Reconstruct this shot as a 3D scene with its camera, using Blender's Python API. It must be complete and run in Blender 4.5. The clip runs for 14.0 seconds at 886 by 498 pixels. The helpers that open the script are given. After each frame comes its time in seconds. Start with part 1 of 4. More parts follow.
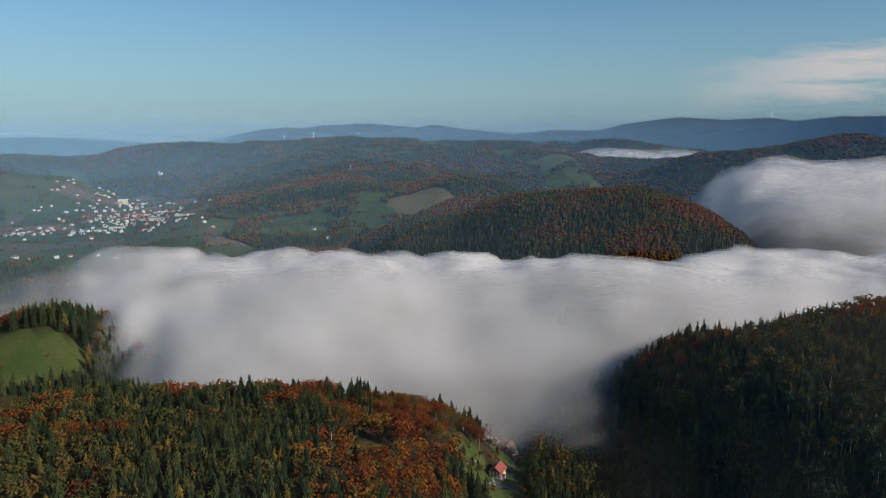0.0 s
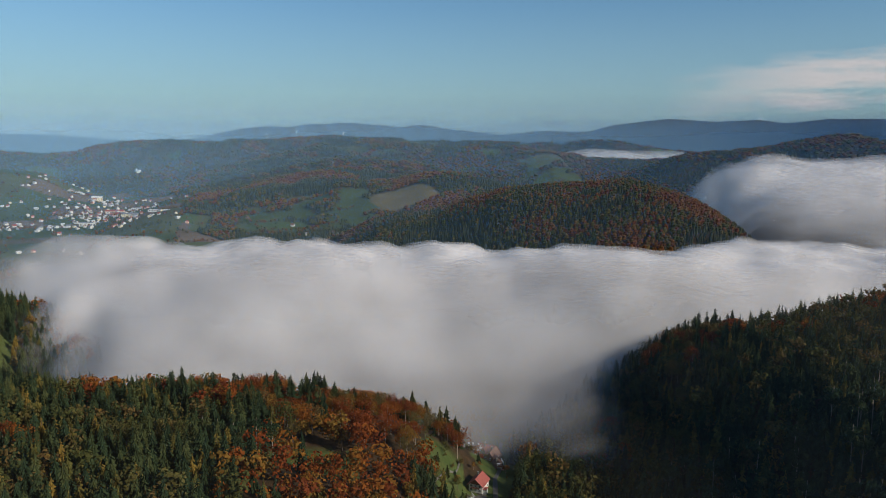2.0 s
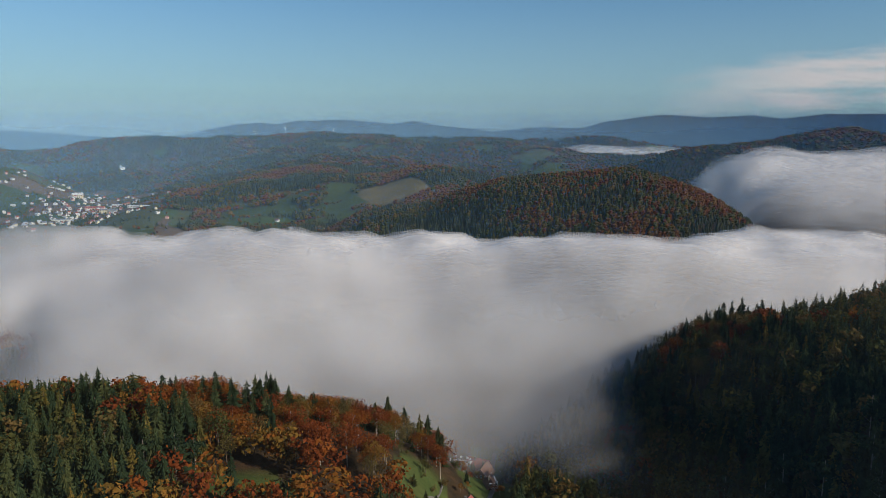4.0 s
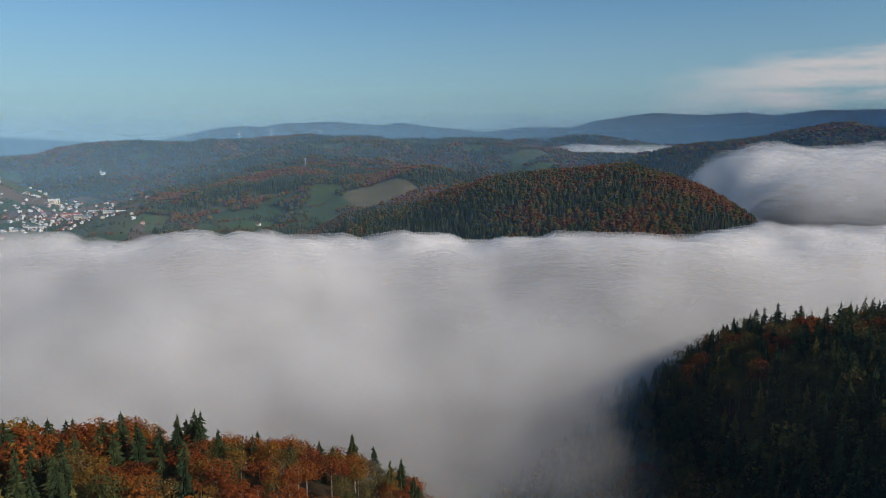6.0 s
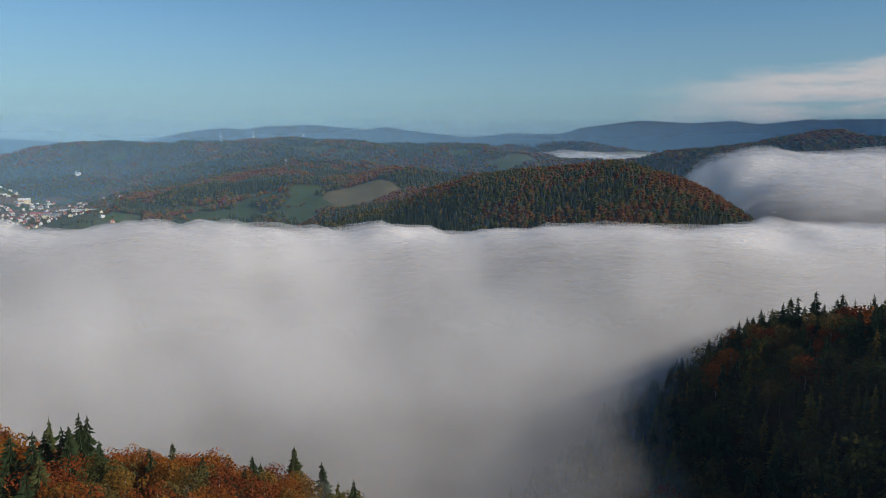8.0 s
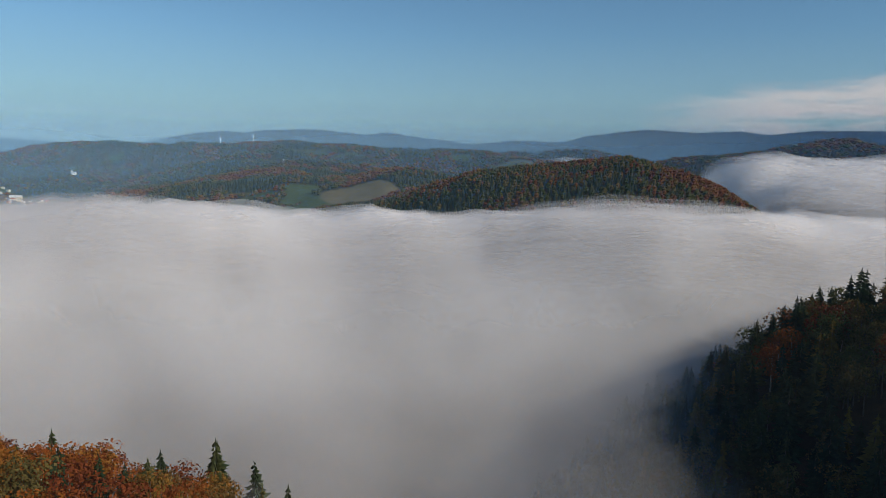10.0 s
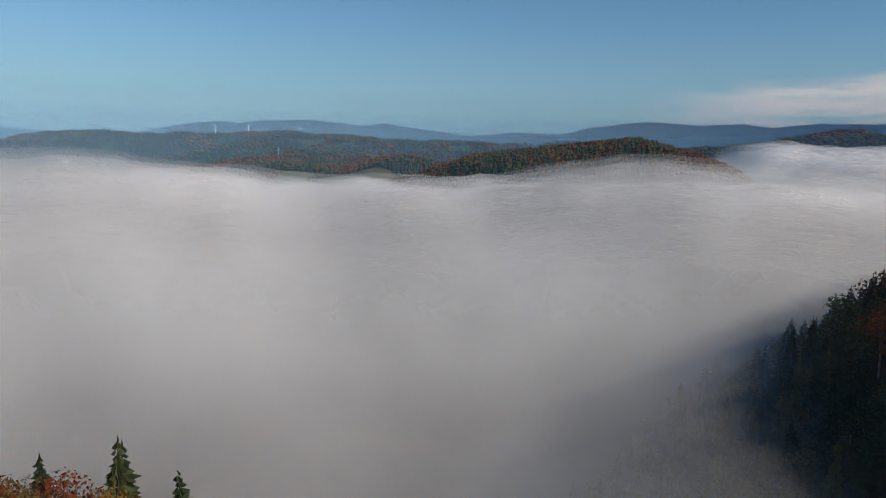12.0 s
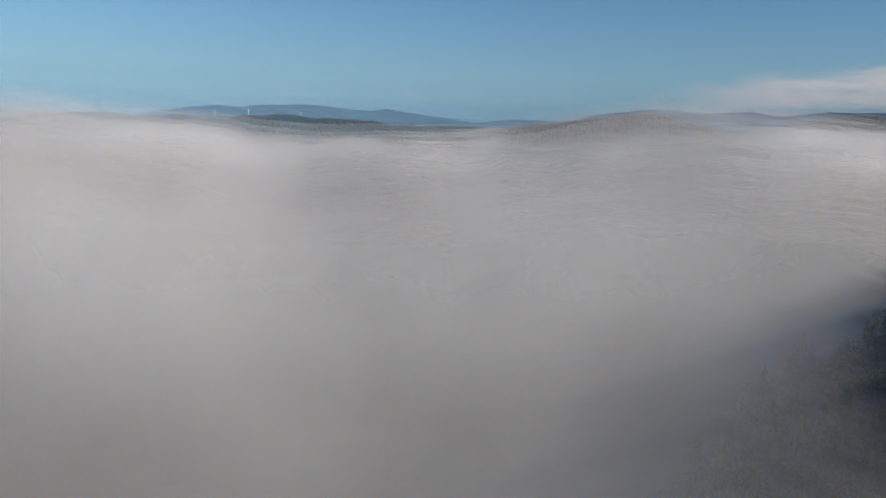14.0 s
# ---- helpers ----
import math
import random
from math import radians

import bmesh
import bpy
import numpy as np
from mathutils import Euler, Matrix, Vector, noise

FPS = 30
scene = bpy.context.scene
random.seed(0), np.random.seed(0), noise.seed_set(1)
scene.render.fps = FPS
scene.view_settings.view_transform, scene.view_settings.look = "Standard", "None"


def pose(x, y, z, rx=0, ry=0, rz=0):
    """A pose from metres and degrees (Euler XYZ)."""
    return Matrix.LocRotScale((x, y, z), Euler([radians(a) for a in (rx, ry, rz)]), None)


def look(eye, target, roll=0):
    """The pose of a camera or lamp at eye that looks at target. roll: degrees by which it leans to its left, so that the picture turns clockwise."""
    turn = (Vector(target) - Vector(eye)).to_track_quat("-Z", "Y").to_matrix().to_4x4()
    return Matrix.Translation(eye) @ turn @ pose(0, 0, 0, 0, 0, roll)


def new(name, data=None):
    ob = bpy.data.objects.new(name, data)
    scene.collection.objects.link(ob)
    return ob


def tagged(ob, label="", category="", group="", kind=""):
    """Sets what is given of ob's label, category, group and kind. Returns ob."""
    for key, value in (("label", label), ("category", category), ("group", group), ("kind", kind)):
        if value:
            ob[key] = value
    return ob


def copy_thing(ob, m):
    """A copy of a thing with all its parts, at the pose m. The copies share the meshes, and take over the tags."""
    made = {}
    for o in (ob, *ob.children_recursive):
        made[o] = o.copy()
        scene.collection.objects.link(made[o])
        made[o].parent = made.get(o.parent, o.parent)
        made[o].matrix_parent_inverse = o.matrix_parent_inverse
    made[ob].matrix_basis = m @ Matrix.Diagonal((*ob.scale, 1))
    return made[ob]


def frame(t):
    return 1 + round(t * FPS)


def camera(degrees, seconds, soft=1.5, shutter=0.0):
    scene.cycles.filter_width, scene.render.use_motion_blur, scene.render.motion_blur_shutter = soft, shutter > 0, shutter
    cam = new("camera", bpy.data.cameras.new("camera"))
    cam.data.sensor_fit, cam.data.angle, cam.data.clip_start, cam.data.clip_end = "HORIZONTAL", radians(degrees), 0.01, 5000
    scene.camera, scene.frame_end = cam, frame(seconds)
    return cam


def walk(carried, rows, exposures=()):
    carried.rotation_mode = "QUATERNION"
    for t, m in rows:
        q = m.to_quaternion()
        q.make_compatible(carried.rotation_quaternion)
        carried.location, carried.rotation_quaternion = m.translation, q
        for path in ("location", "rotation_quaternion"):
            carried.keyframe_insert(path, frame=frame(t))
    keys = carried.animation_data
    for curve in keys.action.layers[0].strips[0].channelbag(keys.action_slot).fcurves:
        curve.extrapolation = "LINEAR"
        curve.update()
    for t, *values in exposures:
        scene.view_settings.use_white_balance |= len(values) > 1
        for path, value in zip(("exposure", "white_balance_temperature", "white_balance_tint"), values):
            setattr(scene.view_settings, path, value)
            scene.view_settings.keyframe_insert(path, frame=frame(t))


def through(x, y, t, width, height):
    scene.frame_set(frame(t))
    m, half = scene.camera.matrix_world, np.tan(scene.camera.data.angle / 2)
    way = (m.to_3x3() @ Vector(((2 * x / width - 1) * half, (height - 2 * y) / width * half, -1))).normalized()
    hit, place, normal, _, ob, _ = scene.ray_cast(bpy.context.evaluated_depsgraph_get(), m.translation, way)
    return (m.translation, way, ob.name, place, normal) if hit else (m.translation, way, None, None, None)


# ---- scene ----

# camera: a drone that flies forward and sinks towards the fog
cam = camera(63.0, 14.0, soft=0.9)
FLIGHT = (
    (0, 0, 0, 230, -0.03, -9.03, -0.13),
    (0.5, 1.9, 17.9, 223, -0.23, -9.01, -0.12),
    (1, 4.2, 35.8, 215.6, -0.46, -8.86, -0.03),
    (1.5, 6.4, 53.5, 207.4, -0.75, -8.76, 0.15),
    (2, 8.3, 71.2, 199.1, -1.08, -8.63, 0.32),
    (2.5, 10.3, 89.1, 191.4, -1.32, -8.56, 0.46),
    (3, 12.2, 107.1, 183.9, -1.45, -8.59, 0.52),
    (5.5, 22.9, 197.8, 168, -1.99, -8.53, -0.51),
    (6, 25, 215.6, 163.6, -2.3, -8.35, -0.48),
    (6.5, 27.5, 232.9, 158.7, -2.61, -8.16, -0.32),
    (7, 29.3, 248.8, 152.9, -2.94, -8.01, -0.17),
    (7.5, 30.5, 263, 146.2, -3.31, -7.86, -0.03),
    (10, 41.9, 335.6, 110.2, -3.33, -6.74, 1.12),
    (10.5, 42, 349.1, 104.4, -3.32, -6.97, 1.19),
    (11, 42, 363, 99.5, -3.37, -7.11, 1.23),
    (11.5, 42.3, 376.7, 94.4, -3.4, -7.11, 1.3),
    (12, 42.8, 390.4, 89.4, -3.54, -7.09, 1.41),
    (12.5, 43, 403.5, 84.5, -3.6, -7.04, 1.52),
    (13, 43.8, 416.4, 80, -3.54, -7.13, 1.64),
    (13.5, 44.5, 429.4, 75.6, -3.46, -7.46, 1.76),
    (14, 45.4, 442.2, 71, -3.42, -7.9, 1.89),
)
walk(cam, [(t, pose(x, y, z, 90 + pitch, 0, yaw) @ pose(0, 0, 0, 0, 0, roll))
           for t, x, y, z, yaw, pitch, roll in FLIGHT], exposures=((0, 0.0), (14, 0.0)))
scene.cycles.transparent_max_bounces = 48

# ---- light: low autumn sun from the east, clear sky ----
SUN = Vector((0.76, -0.47, 0.46)).normalized()
sun = new("sun", bpy.data.lights.new("sun", "SUN"))
sun.data.energy, sun.data.angle, sun.data.color = 4.25, radians(1.4), (1.0, 0.92, 0.81)
sun.matrix_world = look((0, 0, 900), Vector((0, 0, 900)) - SUN)

world = bpy.data.worlds.new("world")
scene.world = world
world.use_nodes = True
wt = world.node_tree
wt.nodes.clear()


def wn(kind, **values):
    node = wt.nodes.new(kind)
    for key, value in values.items():
        node.inputs[key].default_value = value
    return node


sky = wt.nodes.new("ShaderNodeTexSky")
sky.sky_type, sky.sun_disc = "NISHITA", False
sky.sun_elevation, sky.sun_rotation = math.asin(SUN.z), math.atan2(SUN.x, SUN.y)
sky.altitude, sky.air_density, sky.dust_density, sky.ozone_density = 600, 1.0, 0.0, 3.0
# thin white clouds low over the eastern mountains
coord = wt.nodes.new("ShaderNodeTexCoord")
stretch = wt.nodes.new("ShaderNodeMapping")
stretch.inputs["Scale"].default_value = (9, 9, 60)
wisps = wn("ShaderNodeTexNoise", Scale=1.0, Detail=7.0, Roughness=0.62)
apart = wt.nodes.new("ShaderNodeSeparateXYZ")
wt.links.new(coord.outputs["Generated"], stretch.inputs["Vector"])
wt.links.new(stretch.outputs["Vector"], wisps.inputs["Vector"])
wt.links.new(coord.outputs["Generated"], apart.inputs["Vector"])


def wmath(op, a, b=0.0, clamp=False):
    node = wt.nodes.new("ShaderNodeMath")
    node.operation, node.use_clamp = op, clamp
    for i, v in enumerate((a, b)):
        if isinstance(v, (int, float)):
            node.inputs[i].default_value = v
        else:
            wt.links.new(v, node.inputs[i])
    return node.outputs[0]


def wband(value, mid, half):
    """1 at mid, falling to 0 half away from it."""
    return wmath("SUBTRACT", 1.0, wmath("DIVIDE", wmath("ABSOLUTE", wmath("SUBTRACT", value, mid)), half), True)


east = wmath("MULTIPLY", wmath("SUBTRACT", apart.outputs["X"], 0.30), 6.0, True)
low = wmath("MULTIPLY", wband(wmath("SUBTRACT", wmath("ADD", apart.outputs["Z"], wmath("MULTIPLY", wmath("SUBTRACT", wisps.outputs["Fac"], 0.5), 0.06)), wmath("MULTIPLY", apart.outputs["X"], 0.12)), 0.016, 0.036), 2.2, True)
cloud = wmath("MULTIPLY", wmath("MULTIPLY", east, low),
              wmath("MULTIPLY", wmath("SUBTRACT", wisps.outputs["Fac"], 0.30), 5.0, True))
mix = wt.nodes.new("ShaderNodeMixRGB")
mix.inputs["Color2"].default_value = (6.9, 6.4, 6.3, 1)
wt.links.new(wmath("MULTIPLY", cloud, 0.85, True), mix.inputs["Fac"])
tone = wt.nodes.new("ShaderNodeMixRGB")
tone.blend_type = "MULTIPLY"
tone.inputs["Fac"].default_value, tone.inputs["Color2"].default_value = 1.0, (0.80, 1.00, 1.04, 1)
wt.links.new(sky.outputs["Color"], tone.inputs["Color1"])
# grey-blue haze is mixed into the sky colour towards the horizon
murk = wt.nodes.new("ShaderNodeMixRGB")
murk.inputs["Color2"].default_value = (2.6, 3.8, 4.5, 1)
wt.links.new(wmath("MULTIPLY", wmath("SUBTRACT", 1.0, wmath("DIVIDE", wmath("ABSOLUTE", apart.outputs["Z"]), 0.17), True), 0.78), murk.inputs["Fac"])
wt.links.new(tone.outputs["Color"], murk.inputs["Color1"])
wt.links.new(murk.outputs["Color"], mix.inputs["Color1"])
# a few flat grey shreds over the horizon
shreds = wt.nodes.new("ShaderNodeMapping")
shreds.inputs["Scale"].default_value = (38, 38, 420)
shred_noise = wn("ShaderNodeTexNoise", Scale=1.0, Detail=3.0)
wt.links.new(coord.outputs["Generated"], shreds.inputs["Vector"])
wt.links.new(shreds.outputs["Vector"], shred_noise.inputs["Vector"])
shred = wmath("MULTIPLY", wmath("MULTIPLY", wband(apart.outputs["X"], 0.17, 0.075), wband(apart.outputs["Z"], 0.025, 0.011)),
              wmath("MULTIPLY", wmath("SUBTRACT", shred_noise.outputs["Fac"], 0.52), 9.0, True))
grey = wt.nodes.new("ShaderNodeMixRGB")
grey.inputs["Color2"].default_value = (2.6, 3.2, 3.7, 1)
wt.links.new(wmath("MULTIPLY", shred, 1.4, True), grey.inputs["Fac"])
wt.links.new(mix.outputs["Color"], grey.inputs["Color1"])
background = wn("ShaderNodeBackground", Strength=0.087)
out = wt.nodes.new("ShaderNodeOutputWorld")
wt.links.new(grey.outputs["Color"], background.inputs["Color"])
wt.links.new(background.outputs["Background"], out.inputs["Surface"])

# ---- small numpy helpers ----
rng = np.random.default_rng(7)
LATTICE = rng.random((256, 256))


def value_noise(x, y):
    """Smooth noise of 0 to 1 with a cell of 1."""
    xi, yi = np.floor(x).astype(int), np.floor(y).astype(int)
    u, v = x - xi, y - yi
    u, v = u * u * (3 - 2 * u), v * v * (3 - 2 * v)
    a, b = LATTICE[xi % 256, yi % 256], LATTICE[(xi + 1) % 256, yi % 256]
    c, d = LATTICE[xi % 256, (yi + 1) % 256], LATTICE[(xi + 1) % 256, (yi + 1) % 256]
    return (a * (1 - u) + b * u) * (1 - v) + (c * (1 - u) + d * u) * v


def fbm(x, y, cell, octaves=4):
    """Noise of about -1 to 1 whose largest cell is given in metres."""
    total, size, weight = 0.0, 1.0, 0.0
    for k in range(octaves):
        total = total + size * (value_noise(x / cell + 17.3 * k, y / cell - 9.1 * k) * 2 - 1)
        weight += size
        size, cell = size * 0.5, cell * 0.5
    return total / weight * 1.5


def step(a, b, v):
    u = np.clip((v - a) / (b - a), 0, 1)
    return u * u * (3 - 2 * u)


def bell(x, y, cx, cy, sx, sy, turn=0.0, power=2):
    c, s = math.cos(radians(turn)), math.sin(radians(turn))
    u, v = ((x - cx) * c + (y - cy) * s) / sx, (-(x - cx) * s + (y - cy) * c) / sy
    return np.exp(-(np.abs(u) ** power + np.abs(v) ** power) / 2)


def sheet_mesh(name, verts, faces, mats, smooth=False, attrs=()):
    """A mesh from numpy arrays: verts (n, 3), faces (m, 3 or 4); attrs: (name, values per face or vertex)."""
    me = bpy.data.meshes.new(name)
    n, k = faces.shape
    me.vertices.add(len(verts))
    me.vertices.foreach_set("co", np.ascontiguousarray(verts, dtype=np.float32).ravel())
    me.loops.add(n * k)
    me.loops.foreach_set("vertex_index", np.ascontiguousarray(faces, dtype=np.int32).ravel())
    me.polygons.add(n)
    me.polygons.foreach_set("loop_start", np.arange(0, n * k, k, dtype=np.int32))
    me.update(calc_edges=True)
    me.polygons.foreach_set("use_smooth", np.full(n, smooth, dtype=bool))
    for m in mats:
        me.materials.append(m)
    for key, values in attrs:
        domain = "FACE" if len(values) == n else "POINT"
        me.attributes.new(key, "FLOAT", domain).data.foreach_set("value", np.ascontiguousarray(values, dtype=np.float32))
    return me


def grid_faces(rows, cols):
    i = np.arange(rows - 1)[:, None] * cols + np.arange(cols - 1)[None, :]
    i = i.ravel()
    return np.stack([i, i + 1, i + cols + 1, i + cols], 1)


# ---- the lie of the land ----
PLAN = 0.92  # metres to one unit of the plan on which the hills are laid out


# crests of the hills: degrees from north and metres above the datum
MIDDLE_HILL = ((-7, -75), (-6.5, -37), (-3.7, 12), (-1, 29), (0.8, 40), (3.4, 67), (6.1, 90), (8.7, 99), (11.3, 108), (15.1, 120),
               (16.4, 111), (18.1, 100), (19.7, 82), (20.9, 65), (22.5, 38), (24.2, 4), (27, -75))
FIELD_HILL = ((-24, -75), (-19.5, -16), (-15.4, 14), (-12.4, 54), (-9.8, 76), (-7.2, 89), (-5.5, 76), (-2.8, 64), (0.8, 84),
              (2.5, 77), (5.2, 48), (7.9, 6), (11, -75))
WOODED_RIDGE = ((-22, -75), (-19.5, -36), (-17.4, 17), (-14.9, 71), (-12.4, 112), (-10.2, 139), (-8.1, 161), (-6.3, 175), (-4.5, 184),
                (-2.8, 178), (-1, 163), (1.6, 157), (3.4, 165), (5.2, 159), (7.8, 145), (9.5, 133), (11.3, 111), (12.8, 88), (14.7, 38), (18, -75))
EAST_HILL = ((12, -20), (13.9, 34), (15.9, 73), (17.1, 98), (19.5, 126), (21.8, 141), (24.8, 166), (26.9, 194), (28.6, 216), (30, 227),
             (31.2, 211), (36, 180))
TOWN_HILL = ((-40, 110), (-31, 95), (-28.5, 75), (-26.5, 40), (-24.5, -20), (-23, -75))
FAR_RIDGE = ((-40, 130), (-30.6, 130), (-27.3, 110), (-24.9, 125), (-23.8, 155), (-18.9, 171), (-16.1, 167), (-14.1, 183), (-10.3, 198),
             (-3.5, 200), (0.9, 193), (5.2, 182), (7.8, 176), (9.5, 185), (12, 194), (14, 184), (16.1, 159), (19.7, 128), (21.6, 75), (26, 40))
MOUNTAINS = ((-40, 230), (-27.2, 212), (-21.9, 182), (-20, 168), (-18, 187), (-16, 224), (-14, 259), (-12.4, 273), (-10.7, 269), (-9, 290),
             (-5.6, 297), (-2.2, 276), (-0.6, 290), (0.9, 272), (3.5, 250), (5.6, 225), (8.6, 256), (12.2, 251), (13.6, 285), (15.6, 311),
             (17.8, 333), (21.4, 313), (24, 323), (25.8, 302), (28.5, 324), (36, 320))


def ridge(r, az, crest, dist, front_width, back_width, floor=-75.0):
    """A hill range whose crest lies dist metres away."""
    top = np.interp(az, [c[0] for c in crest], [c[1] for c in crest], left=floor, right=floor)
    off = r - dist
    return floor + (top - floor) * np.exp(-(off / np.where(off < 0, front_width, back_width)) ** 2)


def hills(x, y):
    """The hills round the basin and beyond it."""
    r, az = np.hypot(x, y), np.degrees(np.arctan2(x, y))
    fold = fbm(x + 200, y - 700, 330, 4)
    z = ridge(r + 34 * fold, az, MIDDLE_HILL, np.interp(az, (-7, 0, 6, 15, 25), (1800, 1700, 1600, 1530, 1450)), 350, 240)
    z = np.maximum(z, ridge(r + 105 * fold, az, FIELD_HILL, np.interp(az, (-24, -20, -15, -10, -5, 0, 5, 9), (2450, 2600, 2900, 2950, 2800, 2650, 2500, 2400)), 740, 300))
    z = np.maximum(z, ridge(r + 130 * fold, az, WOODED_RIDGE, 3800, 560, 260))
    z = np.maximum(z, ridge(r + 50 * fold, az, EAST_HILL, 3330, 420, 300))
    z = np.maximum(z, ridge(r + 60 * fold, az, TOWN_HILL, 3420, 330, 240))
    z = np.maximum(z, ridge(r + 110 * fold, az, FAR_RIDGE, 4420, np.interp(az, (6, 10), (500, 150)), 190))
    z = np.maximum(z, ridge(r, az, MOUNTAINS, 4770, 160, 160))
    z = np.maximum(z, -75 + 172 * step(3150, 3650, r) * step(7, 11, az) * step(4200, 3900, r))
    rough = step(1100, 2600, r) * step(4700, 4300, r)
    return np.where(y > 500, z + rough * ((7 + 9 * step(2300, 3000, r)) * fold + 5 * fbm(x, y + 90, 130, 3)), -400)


def height(x, y):
    """Height of the ground in metres."""
    x, y = np.asarray(x, float) / PLAN, np.asarray(y, float) / PLAN
    z = -85 * step(470, 1000, y)
    z = z + 30 * step(150, -300, y)
    # wooded spur and side valley in the foreground
    z = z + 64 * np.exp(-((np.abs(x + 150) / 213) ** 4 + (np.abs(y - 395) / 172) ** 4)) * step(170, 330, y)
    z = z + (80 * step(92, 240, x + 12 * fbm(x, y, 130, 3)) + 30 * step(235, 440, x)) * step(780, 625, y) * step(60, 300, y)
    z = z - 15 * np.exp(-((x - 52 - (y - 474) * 0.10) / 34) ** 2) * step(300, 420, y) * step(700, 560, y)
    # meadow hill in the west
    z = z + 100 * bell(x, y, -430, 780, 120, 95)
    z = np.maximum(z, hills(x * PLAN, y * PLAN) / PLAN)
    z = z + fbm(x + 400, y, 110, 3) * 3.5
    # level ground round the cottage
    pad = bell(x, y, 39, 464, 12, 17, 0, 4)
    z = z * (1 - pad) + 14.5 * pad
    return z * PLAN


def field_cell(x, y):
    """Position across and along the strip fields, in fields."""
    w = 0.30 * fbm(x, y, 420, 3)
    return (x * 0.95 + y * 0.30) / 210 + w, (-x * 0.30 + y * 0.95) / 120 + 1.3 * w


def in_stubble(x, y):
    w = 14 * fbm(x, y, 90, 2)
    return bell(x + w, y + 0.5 * w, -70, 2215, 84, 88, 24, 7) > 0.5


def in_town(x, y):
    """Open basin with the small town."""
    return bell(x + 0.45 * (y - 2650) + 60 * fbm(x, y, 200, 2), y, -1250, 2550, 400, 900, 0, 4) > 0.6


def wooded(x, y):
    """True where trees stand close together."""
    x, y = np.asarray(x, float), np.asarray(y, float)
    far = np.hypot(x - 17.5, y - 143.5)
    n = fbm(x + 900, y - 300, 240, 4)
    wood = np.where(far < 830, True, n > np.where(far > 2450, -0.58, -0.75))
    valley = (np.abs(x - 44 - (y - 436) * 0.10) < 12 + 8 * fbm(x, y, 37, 2)) & (y < 590)
    valley = valley | (bell(x, y, 24, 408, 15, 36, 15) > 0.5)
    meadow = bell(x, y, -409, 635, 83, 46) > 0.6
    pasture = (bell(x, y, -320, 2130, 190, 190, 0, 4) > 0.5) & (fbm(x, y, 75, 3) < 0.26)
    green = (bell(x, y, 450, 3300, 300, 240, 0, 4) > 0.6) & (n < 0.1) & (fbm(x, y, 110, 3) < 0.15)
    hill = bell(x, y, 330, 1450, 330, 330) > 0.3
    clearing = bell(x, y, -44, 382, 20, 11, -10, 4) > 0.5
    wood = wood | hill | (bell(x, y, 1500, 3000, 640, 460) > 0.3) | (far > 4400)
    return wood & ~(valley | clearing | meadow | in_town(x, y) | in_stubble(x, y) | pasture | green)


def hedged(x, y):
    """True along the borders of the fields, where shrubs and trees have grown up."""
    u, v = field_cell(x, y)
    broken = fbm(x, y, 60, 2) > -0.25
    return (((u % 1) < 0.09) | ((v % 1) < 0.14)) & broken & ~in_stubble(x, y)


# ---- materials ----
def material(name):
    m = bpy.data.materials.new(name)
    m.use_nodes = True
    nt = m.node_tree
    nt.nodes.clear()
    return m, nt, nt.nodes.new("ShaderNodeOutputMaterial")


def add(nt, kind, **values):
    node = nt.nodes.new(kind)
    for key, value in values.items():
        node.inputs[key].default_value = value
    return node


def calc(nt, op, a, b=0.0, clamp=False):
    node = nt.nodes.new("ShaderNodeMath")
    node.operation, node.use_clamp = op, clamp
    for i, v in enumerate((a, b)):
        if isinstance(v, (int, float)):
            node.inputs[i].default_value = v
        else:
            nt.links.new(v, node.inputs[i])
    return node.outputs[0]


def ramp(nt, fac, stops):
    node = nt.nodes.new("ShaderNodeValToRGB")
    while len(node.color_ramp.elements) < len(stops):
        node.color_ramp.elements.new(0.5)
    for e, (at, rgb) in zip(node.color_ramp.elements, stops):
        e.position, e.color = at, (*rgb, 1)
    nt.links.new(fac, node.inputs["Fac"])
    return node.outputs["Color"]


def blend(nt, fac, a, b, how="MIX"):
    node = nt.nodes.new("ShaderNodeMixRGB")
    node.blend_type = how
    for key, v in (("Fac", fac), ("Color1", a), ("Color2", b)):
        if isinstance(v, (int, float)):
            node.inputs[key].default_value = v
        elif isinstance(v, tuple):
            node.inputs[key].default_value = (*v, 1)
        else:
            nt.links.new(v, node.inputs[key])
    return node.outputs["Color"]


def noise_of(nt, scale, detail=4.0, rough=0.6, vector=None):
    node = add(nt, "ShaderNodeTexNoise", Scale=scale, Detail=detail, Roughness=rough)
    if vector is None:
        vector = nt.nodes.new("ShaderNodeNewGeometry").outputs["Position"]
    nt.links.new(vector, node.inputs["Vector"])
    return node.outputs["Fac"]


def attribute(nt, name):
    node = nt.nodes.new("ShaderNodeAttribute")
    node.attribute_name = name
    return node.outputs["Fac"]


